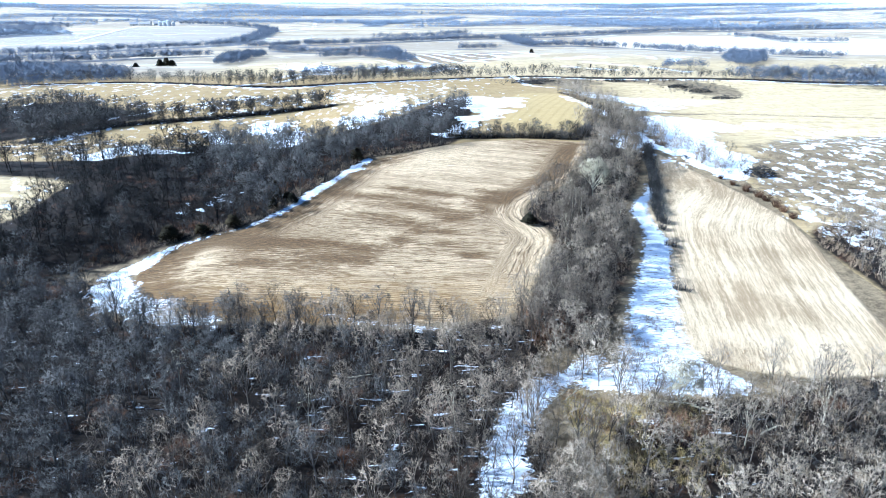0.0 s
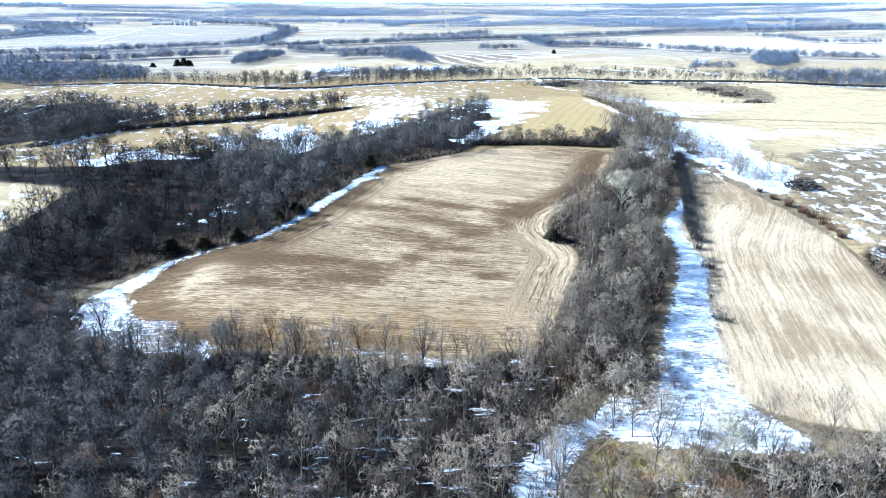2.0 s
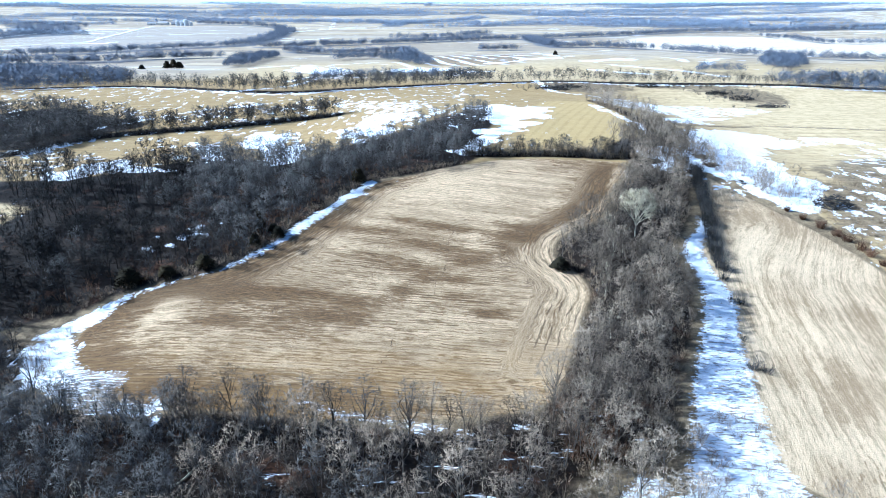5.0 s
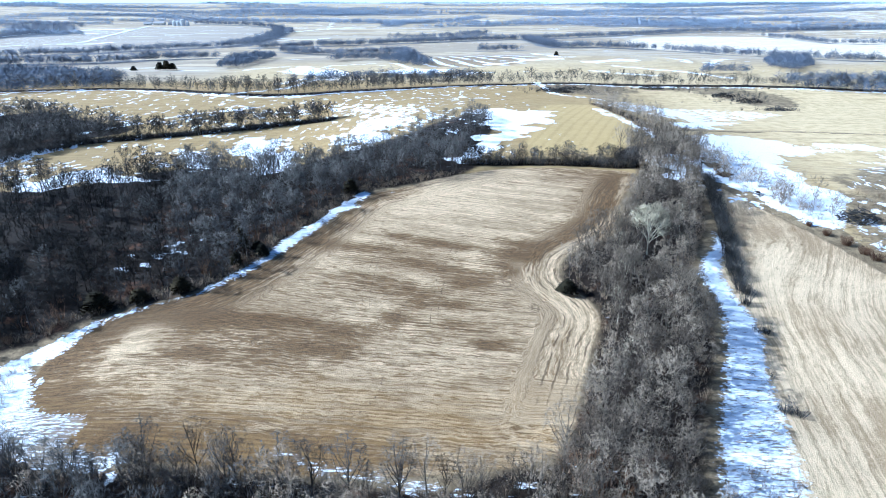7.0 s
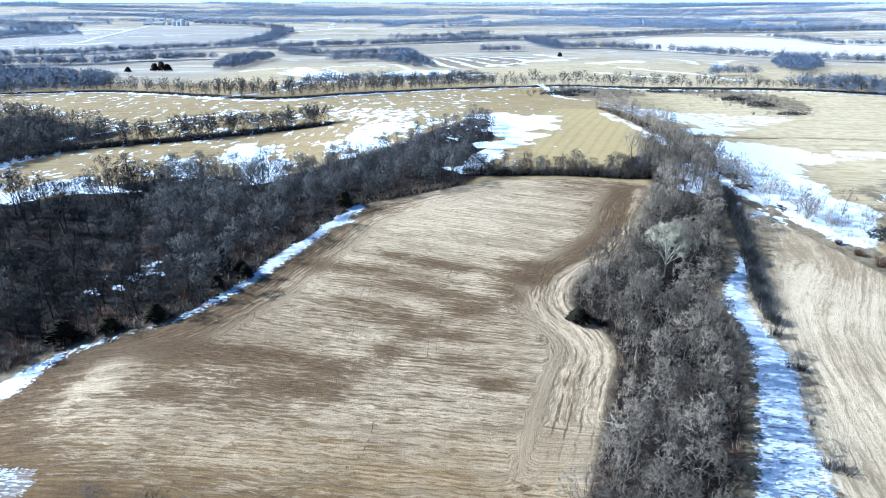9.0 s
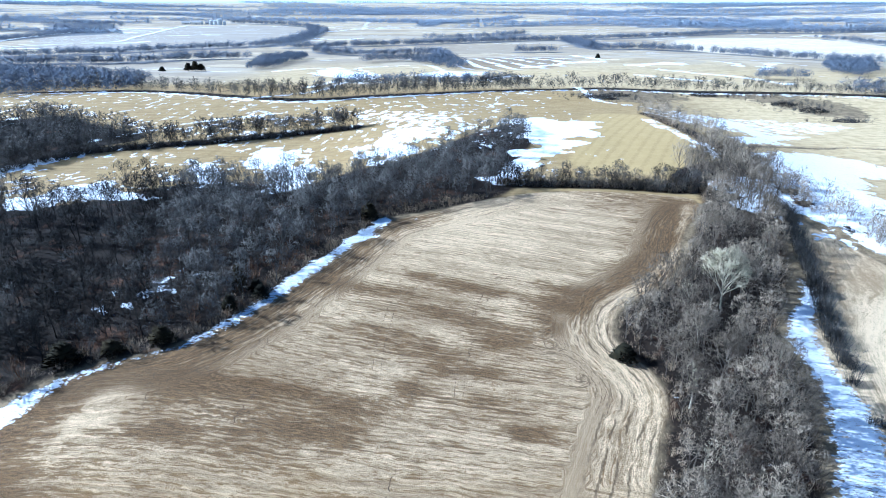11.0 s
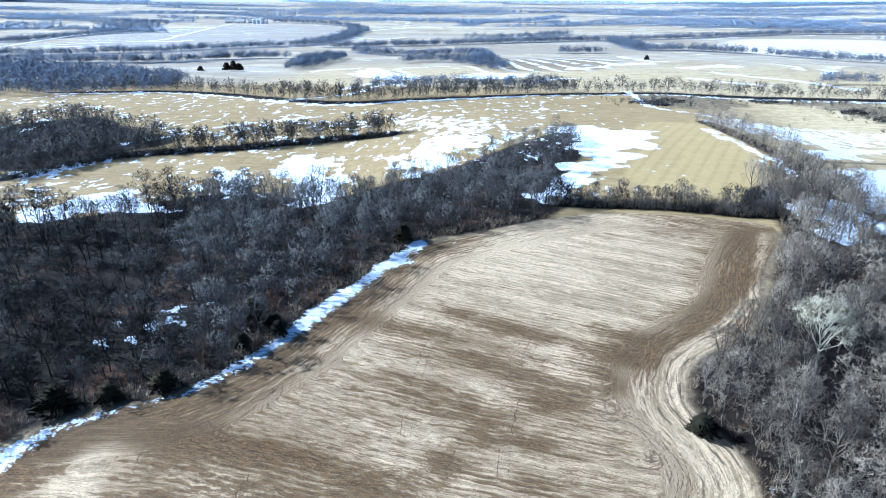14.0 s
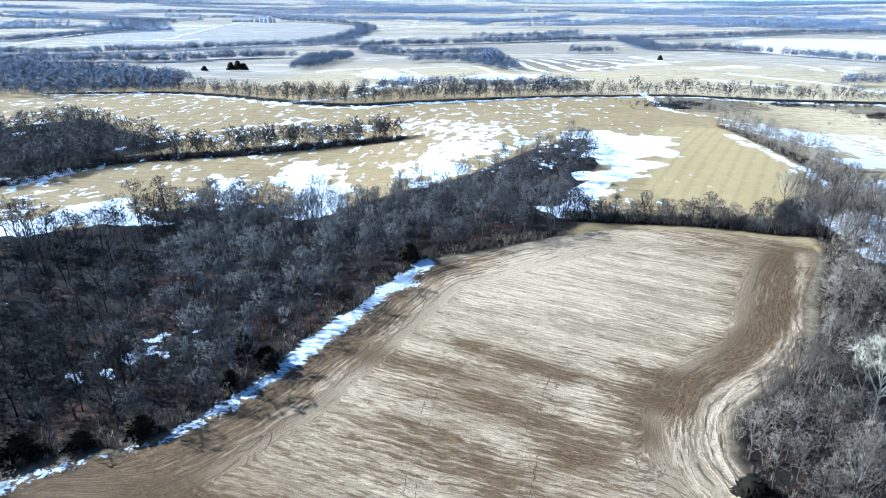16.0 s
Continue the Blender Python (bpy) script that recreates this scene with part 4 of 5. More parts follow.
MID = [grow(40 + i, h, 10, 5, 4, 3, 0.033, c, lo, 1, 1) for i, (h, c, lo) in enumerate(((13.5, 0.31, 0.34), (15.5, 0.27, 0.42), (12, 0.34, 0.30), (13, 0.30, 0.36), (9.5, 0.31, 0.26)))]
DENSE = [grow(50 + i, h, 10, 6, 4, 3, 0.056, c, lo, 1, 1) for i, (h, c, lo) in enumerate(((14.5, 0.38, 0.36), (16.5, 0.33, 0.42), (12.5, 0.40, 0.30), (14.5, 0.36, 0.34), (10.5, 0.40, 0.26)))]
HEDGE_KINDS = [grow(64 + i, h, 8, 4, 3, 2, 0.155, c, 0.24, 1, -1) for i, (h, c) in enumerate(((14, 0.42), (12, 0.44), (15.5, 0.38)))]
FAR = [grow(60 + i, h, 8, 4, 3, 2, 0.095, c, 0.22, 1, -1) for i, (h, c) in enumerate(((14, 0.40), (12, 0.42), (16, 0.35)))]


def far_tree(seed, h, twigs, r, length):
    """A bare tree seen from a kilometre or more: a rounded haze of twigs."""
    rng = random.Random(seed)
    cv, cf = [], []
    for i in range(twigs):
        a, s = i * 2.39996, 1 - 1.7 * (i + 0.5) / twigs
        c = math.sqrt(max(0.0, 1 - s * s))
        d = Vector((math.cos(a) * c * 0.46, math.sin(a) * c * 0.46, s * 0.48))
        p = Vector((0, 0, h * 0.48)) + d * h * rng.uniform(0.25, 0.85)
        e = (d.normalized() * 0.6 + Vector((rng.uniform(-1, 1), rng.uniform(-1, 1), rng.uniform(-0.6, 0.6)))).normalized()
        spike(p, p + e * length * rng.uniform(0.7, 1.2), r * rng.uniform(0.7, 1.3), cv, cf, 1)
    return ([], []), (cv, cf)


GROVE = [far_tree(70 + i, h, 44, 0.46, 2.6) for i, h in enumerate((13, 11, 15))]
COPSE = [far_tree(75 + i, h, 76, 0.29, 2.3) for i, h in enumerate((13, 11, 15))]
MILES = [far_tree(80 + i, h, 10, 1.6, 4.6) for i, h in enumerate((14, 11))]

# the strip between the fields, and the near edge of the wood: single trees
strip = scatter(1, 5.4, (15, 150), (135, 415), lambda x, y: (inside_gap(STRIP_WOOD, x, y) > 0.8) | (inside_gap(JUNCTION, x, y) > 0.5))
rng = random.Random(5)
firsts = set()
strip = strip[np.hypot(strip[:, 0] - 70.5, strip[:, 1] - 269.0) > 4.5]
spots = list(strip[:285])
for (px, py) in spots:
    k = rng.randrange(len(NEAR_KINDS))
    pz = float(land(px, py))
    m = Matrix.Translation((px, py, pz)) @ pose(0, 0, 0, 0, 0, rng.uniform(0, 360)) @ Matrix.Diagonal((*[rng.uniform(0.8, 1.12)] * 3, 1))
    if k in firsts:
        t = copy_thing(NEAR_KINDS[k], m)
        t.scale = m.to_scale()
    else:
        firsts.add(k)
        NEAR_KINDS[k].matrix_basis = m

near = np.concatenate([scatter(2, s, (-200, 76), (40, 210), lambda x, y: in_view(x, y) & (inside_gap(NEAR_WOOD, x, y) > 1.0) & ((x > -60) == east)) for s, east in ((5.3, True), (5.6, False))])
near = np.concatenate([near, scatter(60, 4.0, (-72, 159), (-38, 167), lambda x, y: x == x), scatter(61, 4.4, (-32, 159), (6, 166), lambda x, y: x == x), scatter(63, 5.0, (-104, 158), (-72, 170), lambda x, y: x == x)])
mix = near[:, 0] + np.random.RandomState(6).uniform(-45, 45, len(near)) > -40
joined("near_woodland", near[mix], MID, BARK, TWIG, "dense bare hardwood wood over leaf litter and snow", "woodland", 21)
# shade on this side of the wood is put into its twigs and bark
joined("near_oak_woodland", near[~mix], MID, DARK_BARK, DARK_TWIG, "bare wood over leaf litter and snow, coloured dark for shade", "woodland", 30, tint=(-0.1, 0.95))
creek = scatter(3, 6.1, (35, 70), (235, 245), lambda x, y: in_view(x, y) & (inside_gap(CREEK_WOOD, x, y) > 1.0))
creek = np.concatenate([creek, scatter(34, 5.4, (21, 84), (40, 120), lambda x, y: inside_gap(CREEK_WOOD, x, y) < 1), scatter(33, 5.6, (24, 136), (52, 166), lambda x, y: (inside_gap(NEAR_WOOD, x, y) < 0) & (inside_gap(STRIP_WOOD, x, y) < 1) & (y < 0.9 * x + 128)), scatter(31, 7.5, (44, 124), (100, 141), lambda x, y: inside_gap(EAST_FIELD, x, y) < -2)])
joined("creekside_woodland", creek, MID, BARK, LIT_TWIG, "bare grey-brown trees and brush beside a snowy creek", "woodland", 22)
west = np.concatenate([scatter(4, s, (-265, 195), (40, 500), lambda x, y: in_view(x, y) & (inside_gap(WEST_WOOD, x, y) > 1.0) & (inside_gap(CLEARING, x, y, 90) < 0) & ((y + 0.2 * x > 318) == back)) for s, back in ((7.1, False), (6.6, True))])
# the deep part gets a darker tint: its shade is put into the twigs
back, deep = west[:, 1] > 372, west[:, 0] + 0.35 * (west[:, 1] - 250) < -92
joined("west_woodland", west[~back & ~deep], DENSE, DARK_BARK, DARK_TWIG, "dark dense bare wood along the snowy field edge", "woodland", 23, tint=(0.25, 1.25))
joined("oak_woodland", west[~back & deep], DENSE, DARK_BARK, DARK_TWIG, "close-grown bare wood over leaf litter, coloured very dark for shade", "woodland", 18, tint=(-0.9, 0.12))
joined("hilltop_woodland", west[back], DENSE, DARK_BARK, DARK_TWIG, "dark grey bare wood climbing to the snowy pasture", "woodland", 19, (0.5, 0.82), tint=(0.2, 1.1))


def along_line(line, seed, spacing, width):
    rng = random.Random(seed)
    pts, carry = [], 0.0
    for a, b in zip(line[:-1], line[1:]):
        n = np.hypot(*(b - a))
        t = carry
        while t < n:
            p = a + (b - a) * t / n
            pts.append((p[0] + rng.uniform(-width, width), p[1] + rng.uniform(-width, width)))
            t += spacing * rng.uniform(0.6, 1.4)
        carry = t - n
    return np.array(pts)


top = scatter(6, 2.6, (0, 358), (95, 382), lambda x, y: inside_gap(TOP_ROW, x, y) > -1.0)
top = top[np.random.RandomState(3).rand(len(top)) < 0.55]
joined("field_top_hedgerow", top, DENSE[1:], BARK, DARK_TWIG, "thin row of bare trees behind the field crest", "hedgerow", 24, (0.30, 0.78))
joined("east_hedgerow", along_line(EAST_ROW, 7, 1.5, 7.0), FAR, BARK, LIT_TWIG, "sparse bare trees lining a snowy gully", "hedgerow", 25, (0.4, 0.95))
hedge = np.concatenate([along_line(HEDGE, 8, 1.2, 5.0), scatter(9, 7.4, (-420, 380), (-200, 540), lambda x, y: inside_gap(HEDGE_WOOD, x, y) > 0)])
joined("west_hedgerow", hedge, HEDGE_KINDS, DARK_BARK, DARK_TWIG, "dark bare hedgerow across the straw pasture", "hedgerow", 26, (0.7, 1.05), tint=(-0.3, 0.45))
joined("road_tree_row", np.concatenate([along_line(ROAD_ROW, 10, 2.9, 4.0), along_line(ROAD_ROW[8:28] + [0, 16], 12, 2.6, 13.0)]), HEDGE_KINDS, DARK_BARK, DARK_TWIG, "long row of dark bare trees along a country road", "tree row", 27, (0.55, 1.15), tint=(0.1, 0.8))


# ---- woods and hedges towards the horizon ----
def in_loop(pts, spacing, seed):
    loop = curve_points(pts)
    return scatter(seed, spacing, loop.min(0), loop.max(0), lambda x, y: inside_gap(loop, x, y) > 0)


def rows_of(pts, spacing, width, seed):
    return along_line(curve_points(pts, False), seed, spacing, width)


copses = [in_loop([(-412, 606), (-383, 612), (-352, 644), (-319, 652), (-341, 732), (-400, 790), (-517, 850), (-720, 850), (-760, 760), (-600, 640)], 9.5, 31),
          in_loop([(326, 715), (451, 655), (620, 640), (600, 720), (413, 760), (348, 735)], 8.5, 35),
          in_loop([(-308, 905), (-285, 968), (-293, 1107), (-318, 1200), (-344, 1150), (-344, 1050)], 8.0, 32),
          in_loop([(-188, 1040), (-130, 1062), (-92, 1005), (-50, 933), (-30, 961), (-53, 1051), (-87, 1100), (-176, 1100)], 8.5, 36),
          in_loop([(416, 924), (432, 880), (519, 1020), (547, 1130), (470, 1060)], 8.5, 34),
          rows_of([(-150, 700), (-100, 735), (-40, 745), (20, 765)], 2.4, 13, 49),
          rows_of([(302, 846), (350, 850)], 2.4, 9, 45)]
joined("roadside_groves", np.concatenate(copses), COPSE, BARK, HAZE_TWIG, "bare groves beyond the country road, haze tinted into their twigs", "woodland", 48, (0.85, 1.2), tint=(-0.2, 0.5))
joined("far_groves", np.concatenate([along_line(p, 36 + i, n, w) for i, (p, n, w) in enumerate(FAR_BELTS)]), GROVE, BARK, HAZE_TWIG, "distant bare groves and hedgerows between fields", "woodland", 28, (0.8, 1.35), soft=True)
joined("horizon_woods", np.concatenate([along_line(p, 200 + i, n, w) for i, (p, n, w) in enumerate(HORIZON_BELTS)]), MILES, BARK, PALE_HAZE_TWIG, "belts of woodland below the horizon, coloured pale blue for haze", "woodland", 29, (0.6, 1.2), soft=True)


# ---- single trees that stand out ----
def sycamore(x, y, h, seed, label):
    t = tree_kind(seed, h, 16, 8, 7, 6, 0.045, PALE_BARK, PALE_TWIG, label, 0.42, 0.34)
    t.matrix_basis = Matrix.Translation((x, y, float(land(x, y))))
    return t


sycamore(70.5, 271.5, 19.5, 301, "large pale-barked bare sycamore towering over the strip")
sycamore(57.5, 124.5, 14.0, 302, "bare pale spreading tree beside the snowy creek")


def snag(x, y, h, seed):
    """A pale, thin-limbed tree with a bare white stem."""
    t = tree_kind(seed, h, 6, 3, 2, 2, 0.03, PALE_BARK, PALE_TWIG, "slender white-stemmed bare tree among grey ones", 0.22, 0.5)
    t.matrix_basis = Matrix.Translation((x, y, float(land(x, y)))) @ pose(0, 0, 0, (seed * 7) % 9 - 4, (seed * 5) % 11 - 5, seed * 40)
    return t


for i, (x, y, h) in enumerate(((59, 264, 14), (63, 259, 12), (56, 247, 12), (50, 228, 13), (75, 242, 12), (88, 291, 13), (47, 205, 12), (68, 112, 12), (90, 120, 11), (-30, 120, 12), (-64, 132, 13), (4, 118, 12))):
    snag(x, y, h, 310 + i)


def fallen_log(x, y, length, r, turn, label):
    v, f = [], []
    rng = random.Random(int(x * 10))
    tube([Vector((s * length, rng.uniform(-0.15, 0.15), r)) for s in (-0.5, -0.2, 0.1, 0.35, 0.5)], [r, r * 0.9, r * 0.8, r * 0.6, r * 0.35], 7, v, f)
    for s in (-0.1, 0.2, 0.35):
        tube([Vector((s * length, 0, r)), Vector((s * length + 0.8, rng.choice((-1, 1)) * 1.3, r + 0.8))], [r * 0.35, r * 0.1], 4, v, f)
    ob = new("fallen_log", mesh_of("fallen_log", v, f, PALE_BARK))
    ob.matrix_basis = Matrix.Translation((x, y, float(land(x, y)) + 0.1)) @ pose(0, 0, 0, 0, 0, turn)
    return tagged(ob, label, "log", "fallen logs")


for x, y, n, r, a in ((58, 127.5, 10, 0.3, -12), (65, 124.5, 8, 0.28, -25), (31.5, 133, 9, 0.22, 48), (33.5, 132, 9, 0.2, 50), (76, 117, 7, 0.25, 30), (-52, 150, 8, 0.22, 70), (-20, 140, 7, 0.2, 15)):
    fallen_log(x, y, n, r, a, "pale weathered fallen trunk lying in snow and brush")


def cedar(x, y, h, width, seed, label):
    """An evergreen: a trunk and a crown of many small sprays."""
    rng = random.Random(seed)
    tv, tf, cv, cf = [], [], [], []
    tube([Vector((0, 0, -0.4)), Vector((0, 0, h * 0.5)), Vector((0, 0, h * 0.95))], [h * 0.03, h * 0.02, 0.02], 5, tv, tf)
    for i in range(620):
        f = rng.random() ** 0.8
        a = rng.uniform(0, 6.283)
        r = width * (1 - f) ** 0.7 * rng.uniform(0.35, 1.0) * (1 + 0.25 * math.sin(3 * a + seed))
        p = Vector((math.cos(a) * r, math.sin(a) * r, 0.15 * h + f * h * 0.82))
        d = Vector((math.cos(a), math.sin(a), rng.uniform(-0.2, 0.9))).normalized()
        spike(p, p + d * rng.uniform(0.5, 1.1) * width * 0.42, 0.13 * width * rng.uniform(0.6, 1.2), cv, cf, 3)
    root = new("cedar")
    tagged(root, label, "cedar", "evergreen cedars")
    root.matrix_basis = Matrix.Translation((x, y, float(land(x, y))))
    part("trunk", mesh_of("trunk", tv, tf, BARK), root)
    part("crown", crown_mesh(cv, cf, CEDAR), root)
    return root


for i, (x, y, h, w) in enumerate(((38.5, 245.5, 4.2, 3.2), (-43, 329, 6.5, 3.4), (-85, 246, 5.0, 3.2), (-109, 239, 6.0, 4.2), (-73, 272.5, 9.5, 2.3), (-65, 269, 4.5, 2.4), (-68, 274, 3.4, 2.2), (-72, 262, 5.0, 2.4), (-97, 242, 4.0, 3.0))):
    cedar(x, y, h, w, 400 + i, ("low dark cedar bush on the field corner", "dark green cedar at the snowy field edge", "bushy dark cedar against the bare wood")[min(i, 2)])
for i, (x, y, h, w) in enumerate(((-376, 884, 10, 5), (-368, 886, 12, 5.5), (-361, 887, 9, 5), (-404, 872, 6, 4), (153, 1054, 7, 3.5))):
    cedar(x, y, h, w, 420 + i, "dark conifers standing by far fields")


# ---- brush along the edges ----
def shrub(seed, h, w, stems, r):
    rng = random.Random(seed)
    cv, cf = [], []
    for i in range(stems):
        a, q = rng.uniform(0, 6.283), rng.random() ** 0.6 * w
        p = Vector((math.cos(a) * q * 0.4, math.sin(a) * q * 0.4, -0.15))
        e = Vector((math.cos(a) * q, math.sin(a) * q, h * rng.uniform(0.5, 1.0)))
        spike(p, e, r, cv, cf, 1)
        for _ in range(2):
            m = p.lerp(e, rng.uniform(0.35, 0.9))
            spike(m, m + Vector((rng.uniform(-1, 1), rng.uniform(-1, 1), rng.uniform(0, 1))) * h * 0.3, r * 0.8, cv, cf, 1)
    return ([], []), (cv, cf)


SHRUBS = [shrub(500 + i, h, w, 19, 0.036) for i, (h, w) in enumerate(((2.4, 1.6), (1.6, 1.4), (3.2, 1.8)))]


def ring_spots(loop, seed, spacing, inner, outer, keep=lambda x, y: x == x):
    lo, hi = loop.min(0) - 6, loop.max(0) + 6
    return scatter(seed, spacing, lo, hi, lambda x, y: (inside_gap(loop, x, y) > inner) & (inside_gap(loop, x, y) < outer) & keep(x, y))


edge_brush = np.concatenate([ring_spots(WEST_WOOD, 51, 2.2, -1.0, 5.0, lambda x, y: (x > -140) & (y < 352 + 0.3 * x)), ring_spots(STRIP_WOOD, 52, 2.6, -1.0, 4.0), ring_spots(NEAR_WOOD, 53, 2.6, -1.0, 5.0, lambda x, y: y > 90),
                             ring_spots(CREEK_WOOD, 54, 2.6, -1.0, 6.0, lambda x, y: y > 90), ring_spots(TOP_ROW, 55, 1.9, -0.5, 8.0), along_line(EAST_ROW, 57, 0.9, 6.0), along_line(ROAD_ROW, 58, 2.4, 4.0)])
joined("edge_brush", edge_brush, SHRUBS, BRUSH, BRUSH, "dry tan brush and weeds along the wood edges", "brush", 61, (0.6, 1.3))
under = np.concatenate([scatter(57, 4.8, (-150, 85), (40, 200), lambda x, y: inside_gap(NEAR_WOOD, x, y) > 2), scatter(58, 6.5, (-150, 200), (40, 420), lambda x, y: (inside_gap(WEST_WOOD, x, y) > 2) & (inside_gap(WEST_WOOD, x, y) < 45)), scatter(59, 3.6, (36, 80), (160, 240), lambda x, y: inside_gap(CREEK_WOOD, x, y) > 2)])
# dark twigs here put the shade below the trees into the undergrowth
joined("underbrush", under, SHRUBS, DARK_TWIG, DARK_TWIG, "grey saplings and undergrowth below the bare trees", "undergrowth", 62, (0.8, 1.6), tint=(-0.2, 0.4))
def weedy(x, y):
    wild = (inside_gap(FIELD, x, y) < -1) & (inside_gap(EAST_FIELD, x, y) < -1) & (inside_gap(NEAR_WOOD, x, y) < 0)
    return wild & (np.sin(x * 0.9) + np.sin(y * 0.7 + x * 0.3) > -0.4)


joined("creekside_weeds", np.concatenate([scatter(71, 2.0, (18, 88), (110, 172), lambda x, y: weedy(x, y) & (np.sin(x * 0.31 + y * 0.22) + np.sin(y * 0.41 - x * 0.17) > -0.5)), scatter(72, 3.2, (150, 205), (235, 330), weedy), scatter(73, 2.6, (-128, 168), (-70, 215), lambda x, y: weedy(x, y) & (inside_gap(FIELD, x, y) < -2))]), SHRUBS, BRUSH, BRUSH,
       "tawny dead weeds and brush standing in the snow", "weeds", 74, (0.5, 1.3))
joined("golden_grass_tussocks", np.concatenate([scatter(79, 1.5, (36, 96), (62, 133), lambda x, y: np.sin(x * 0.5 + y * 0.2) + np.sin(y * 0.37) > -0.3), scatter(83, 1.3, (25, 98), (50, 142), lambda x, y: ((x - 35) / 5) ** 2 + ((y - 124) / 10) ** 2 + 0.5 * np.sin(x * 0.9) * np.sin(y * 0.6) < 0.8)]), SHRUBS, GOLD, GOLD, "golden dead grass tussocks on the creek bank", "grass", 78, (0.5, 1.05))
rus = np.random.RandomState(4)
west_edge = ring_spots(WEST_WOOD, 63, 4.0, 2.0, 16.0, lambda x, y: (x > -140) & (y < 345))
joined("russet_saplings", np.concatenate([west_edge[rus.rand(len(west_edge)) < 0.45], scatter(80, 2.0, (48, 112), (62, 120), lambda x, y: x > 0), scatter(81, 2.6, (26, 155), (40, 178), lambda x, y: inside_gap(FIELD, x, y) < -2)]), SHRUBS, RUSSET, RUSSET, "young oaks holding russet dead leaves", "saplings", 64, (1.0, 1.8))


EAST_BANK = curve_points([(118, 346), (111, 319), (106.5, 298), (102, 280), (97, 262), (95, 249), (93, 235), (88, 212), (84, 196), (80, 180)], False)
# dark brush; its sparse southern clumps stand in for shadows on the snow
bank = along_line(EAST_BANK, 68, 0.3, 2.0)
bank = bank[(bank[:, 1] > 246) | (np.sin(bank[:, 1] * 0.37) + np.sin(bank[:, 1] * 0.83 + bank[:, 0] * 0.3) > 1.55)]
joined("hedge_thicket", np.concatenate([along_line(HEDGE, 65, 0.7, 5.0), along_line(HEDGE + np.array([2.0, -5.0]), 69, 0.6, 4.0), bank, ring_spots(TOP_ROW, 66, 1.5, -0.5, 8.0)]), SHRUBS, DARK_TWIG, DARK_TWIG, "dark thicket under hedgerow trees, its bank clumps standing in for shade", "thicket", 67, (0.8, 1.9))


def red_shrub(x, y, h, seed):
    _, (cv, cf) = shrub(seed, h, h * 0.8, 150, 0.045)
    ob = new("cedar_shrub", mesh_of("cedar_shrub", cv, cf, RUSSET))
    ob.matrix_basis = Matrix.Translation((x, y, float(land(x, y))))
    return tagged(ob, "rusty winter-brown shrub on the snowy field edge", "shrub", "shrubs along the east field")


for i, (x, y, h) in enumerate(((141.5, 288, 2.0), (144.5, 280, 3.2), (147, 273, 3.0), (148.5, 269, 3.4), (150, 262, 3.6), (150.5, 257, 3.0), (151, 250, 2.6), (139, 296, 1.8))):
    red_shrub(x, y, h * 1.25, 520 + i)


def brush_heap(x, y, radius, h, seed, label):
    """A heap of felled limbs."""
    rng = random.Random(seed)
    root = new("brush_heap")
    root.matrix_basis = Matrix.Translation((x, y, float(land(x, y))))
    tagged(root, label, "brush heap")
    cv, cf = [], []
    for i in range(240):
        a, q = rng.uniform(0, 6.283), radius * math.sqrt(rng.random())
        top = h * (1 - (q / radius) ** 2)
        p = Vector((math.cos(a) * q, math.sin(a) * q * 0.7, rng.uniform(0, top)))
        d = Vector((rng.uniform(-1, 1), rng.uniform(-1, 1), rng.uniform(-0.35, 0.35))).normalized() * rng.uniform(1.2, 3.2)
        if i < 10:
            v, f = [], []
            tube([p - d, p + d * 0.1, p + d], [0.3, 0.24, 0.12], 6, v, f)
            part("limb", mesh_of("limb", v, f, DARK_BARK), root)
        else:
            r = rng.uniform(0.06, 0.28)
            tube([p - d * 0.5, p + d * 0.5], [r, r * 0.5], 4, cv, cf)
    part("tangle", mesh_of("tangle", cv, cf, DARK_BARK), root)
    return root


brush_heap(161, 302, 8.5, 5.0, 601, "large dark heap of felled limbs in the snow")
for i, (x, y, r) in enumerate(((88, 660, 11), (110, 671, 13), (100, 650, 8), (195, 702, 12), (252, 668, 10), (268, 646, 12), (273, 602, 10))):
    brush_heap(x, y, r, 3.6, 602 + i, ("dark heap of cleared brush beside the far lane", "low heap of cleared brush on the pasture")[i > 2])
clear_rng = np.random.RandomState(8)
cleared = [np.array([cx, cy]) + clear_rng.randn(n, 2) * np.array([sx, sy]) for cx, cy, sx, sy, n in ((100, 662, 18, 12, 130), (200, 700, 26, 5, 90), (262, 660, 16, 16, 150), (272, 603, 14, 5, 40), (300, 705, 40, 5, 90), (150, 715, 40, 3, 60))]
joined("cleared_brush", np.concatenate(cleared), SHRUBS, DARK_TWIG, DARK_TWIG, "dark scrub left between heaps of cleared limbs", "scrub", 76, (0.6, 1.5))


joined("ditch_weeds", along_line(FARM_LINE, 84, 0.55, 0.7), SHRUBS, BRUSH, TWIG, "low dark line of weeds along a ditch in the pasture", "weeds", 85, (0.3, 0.55))


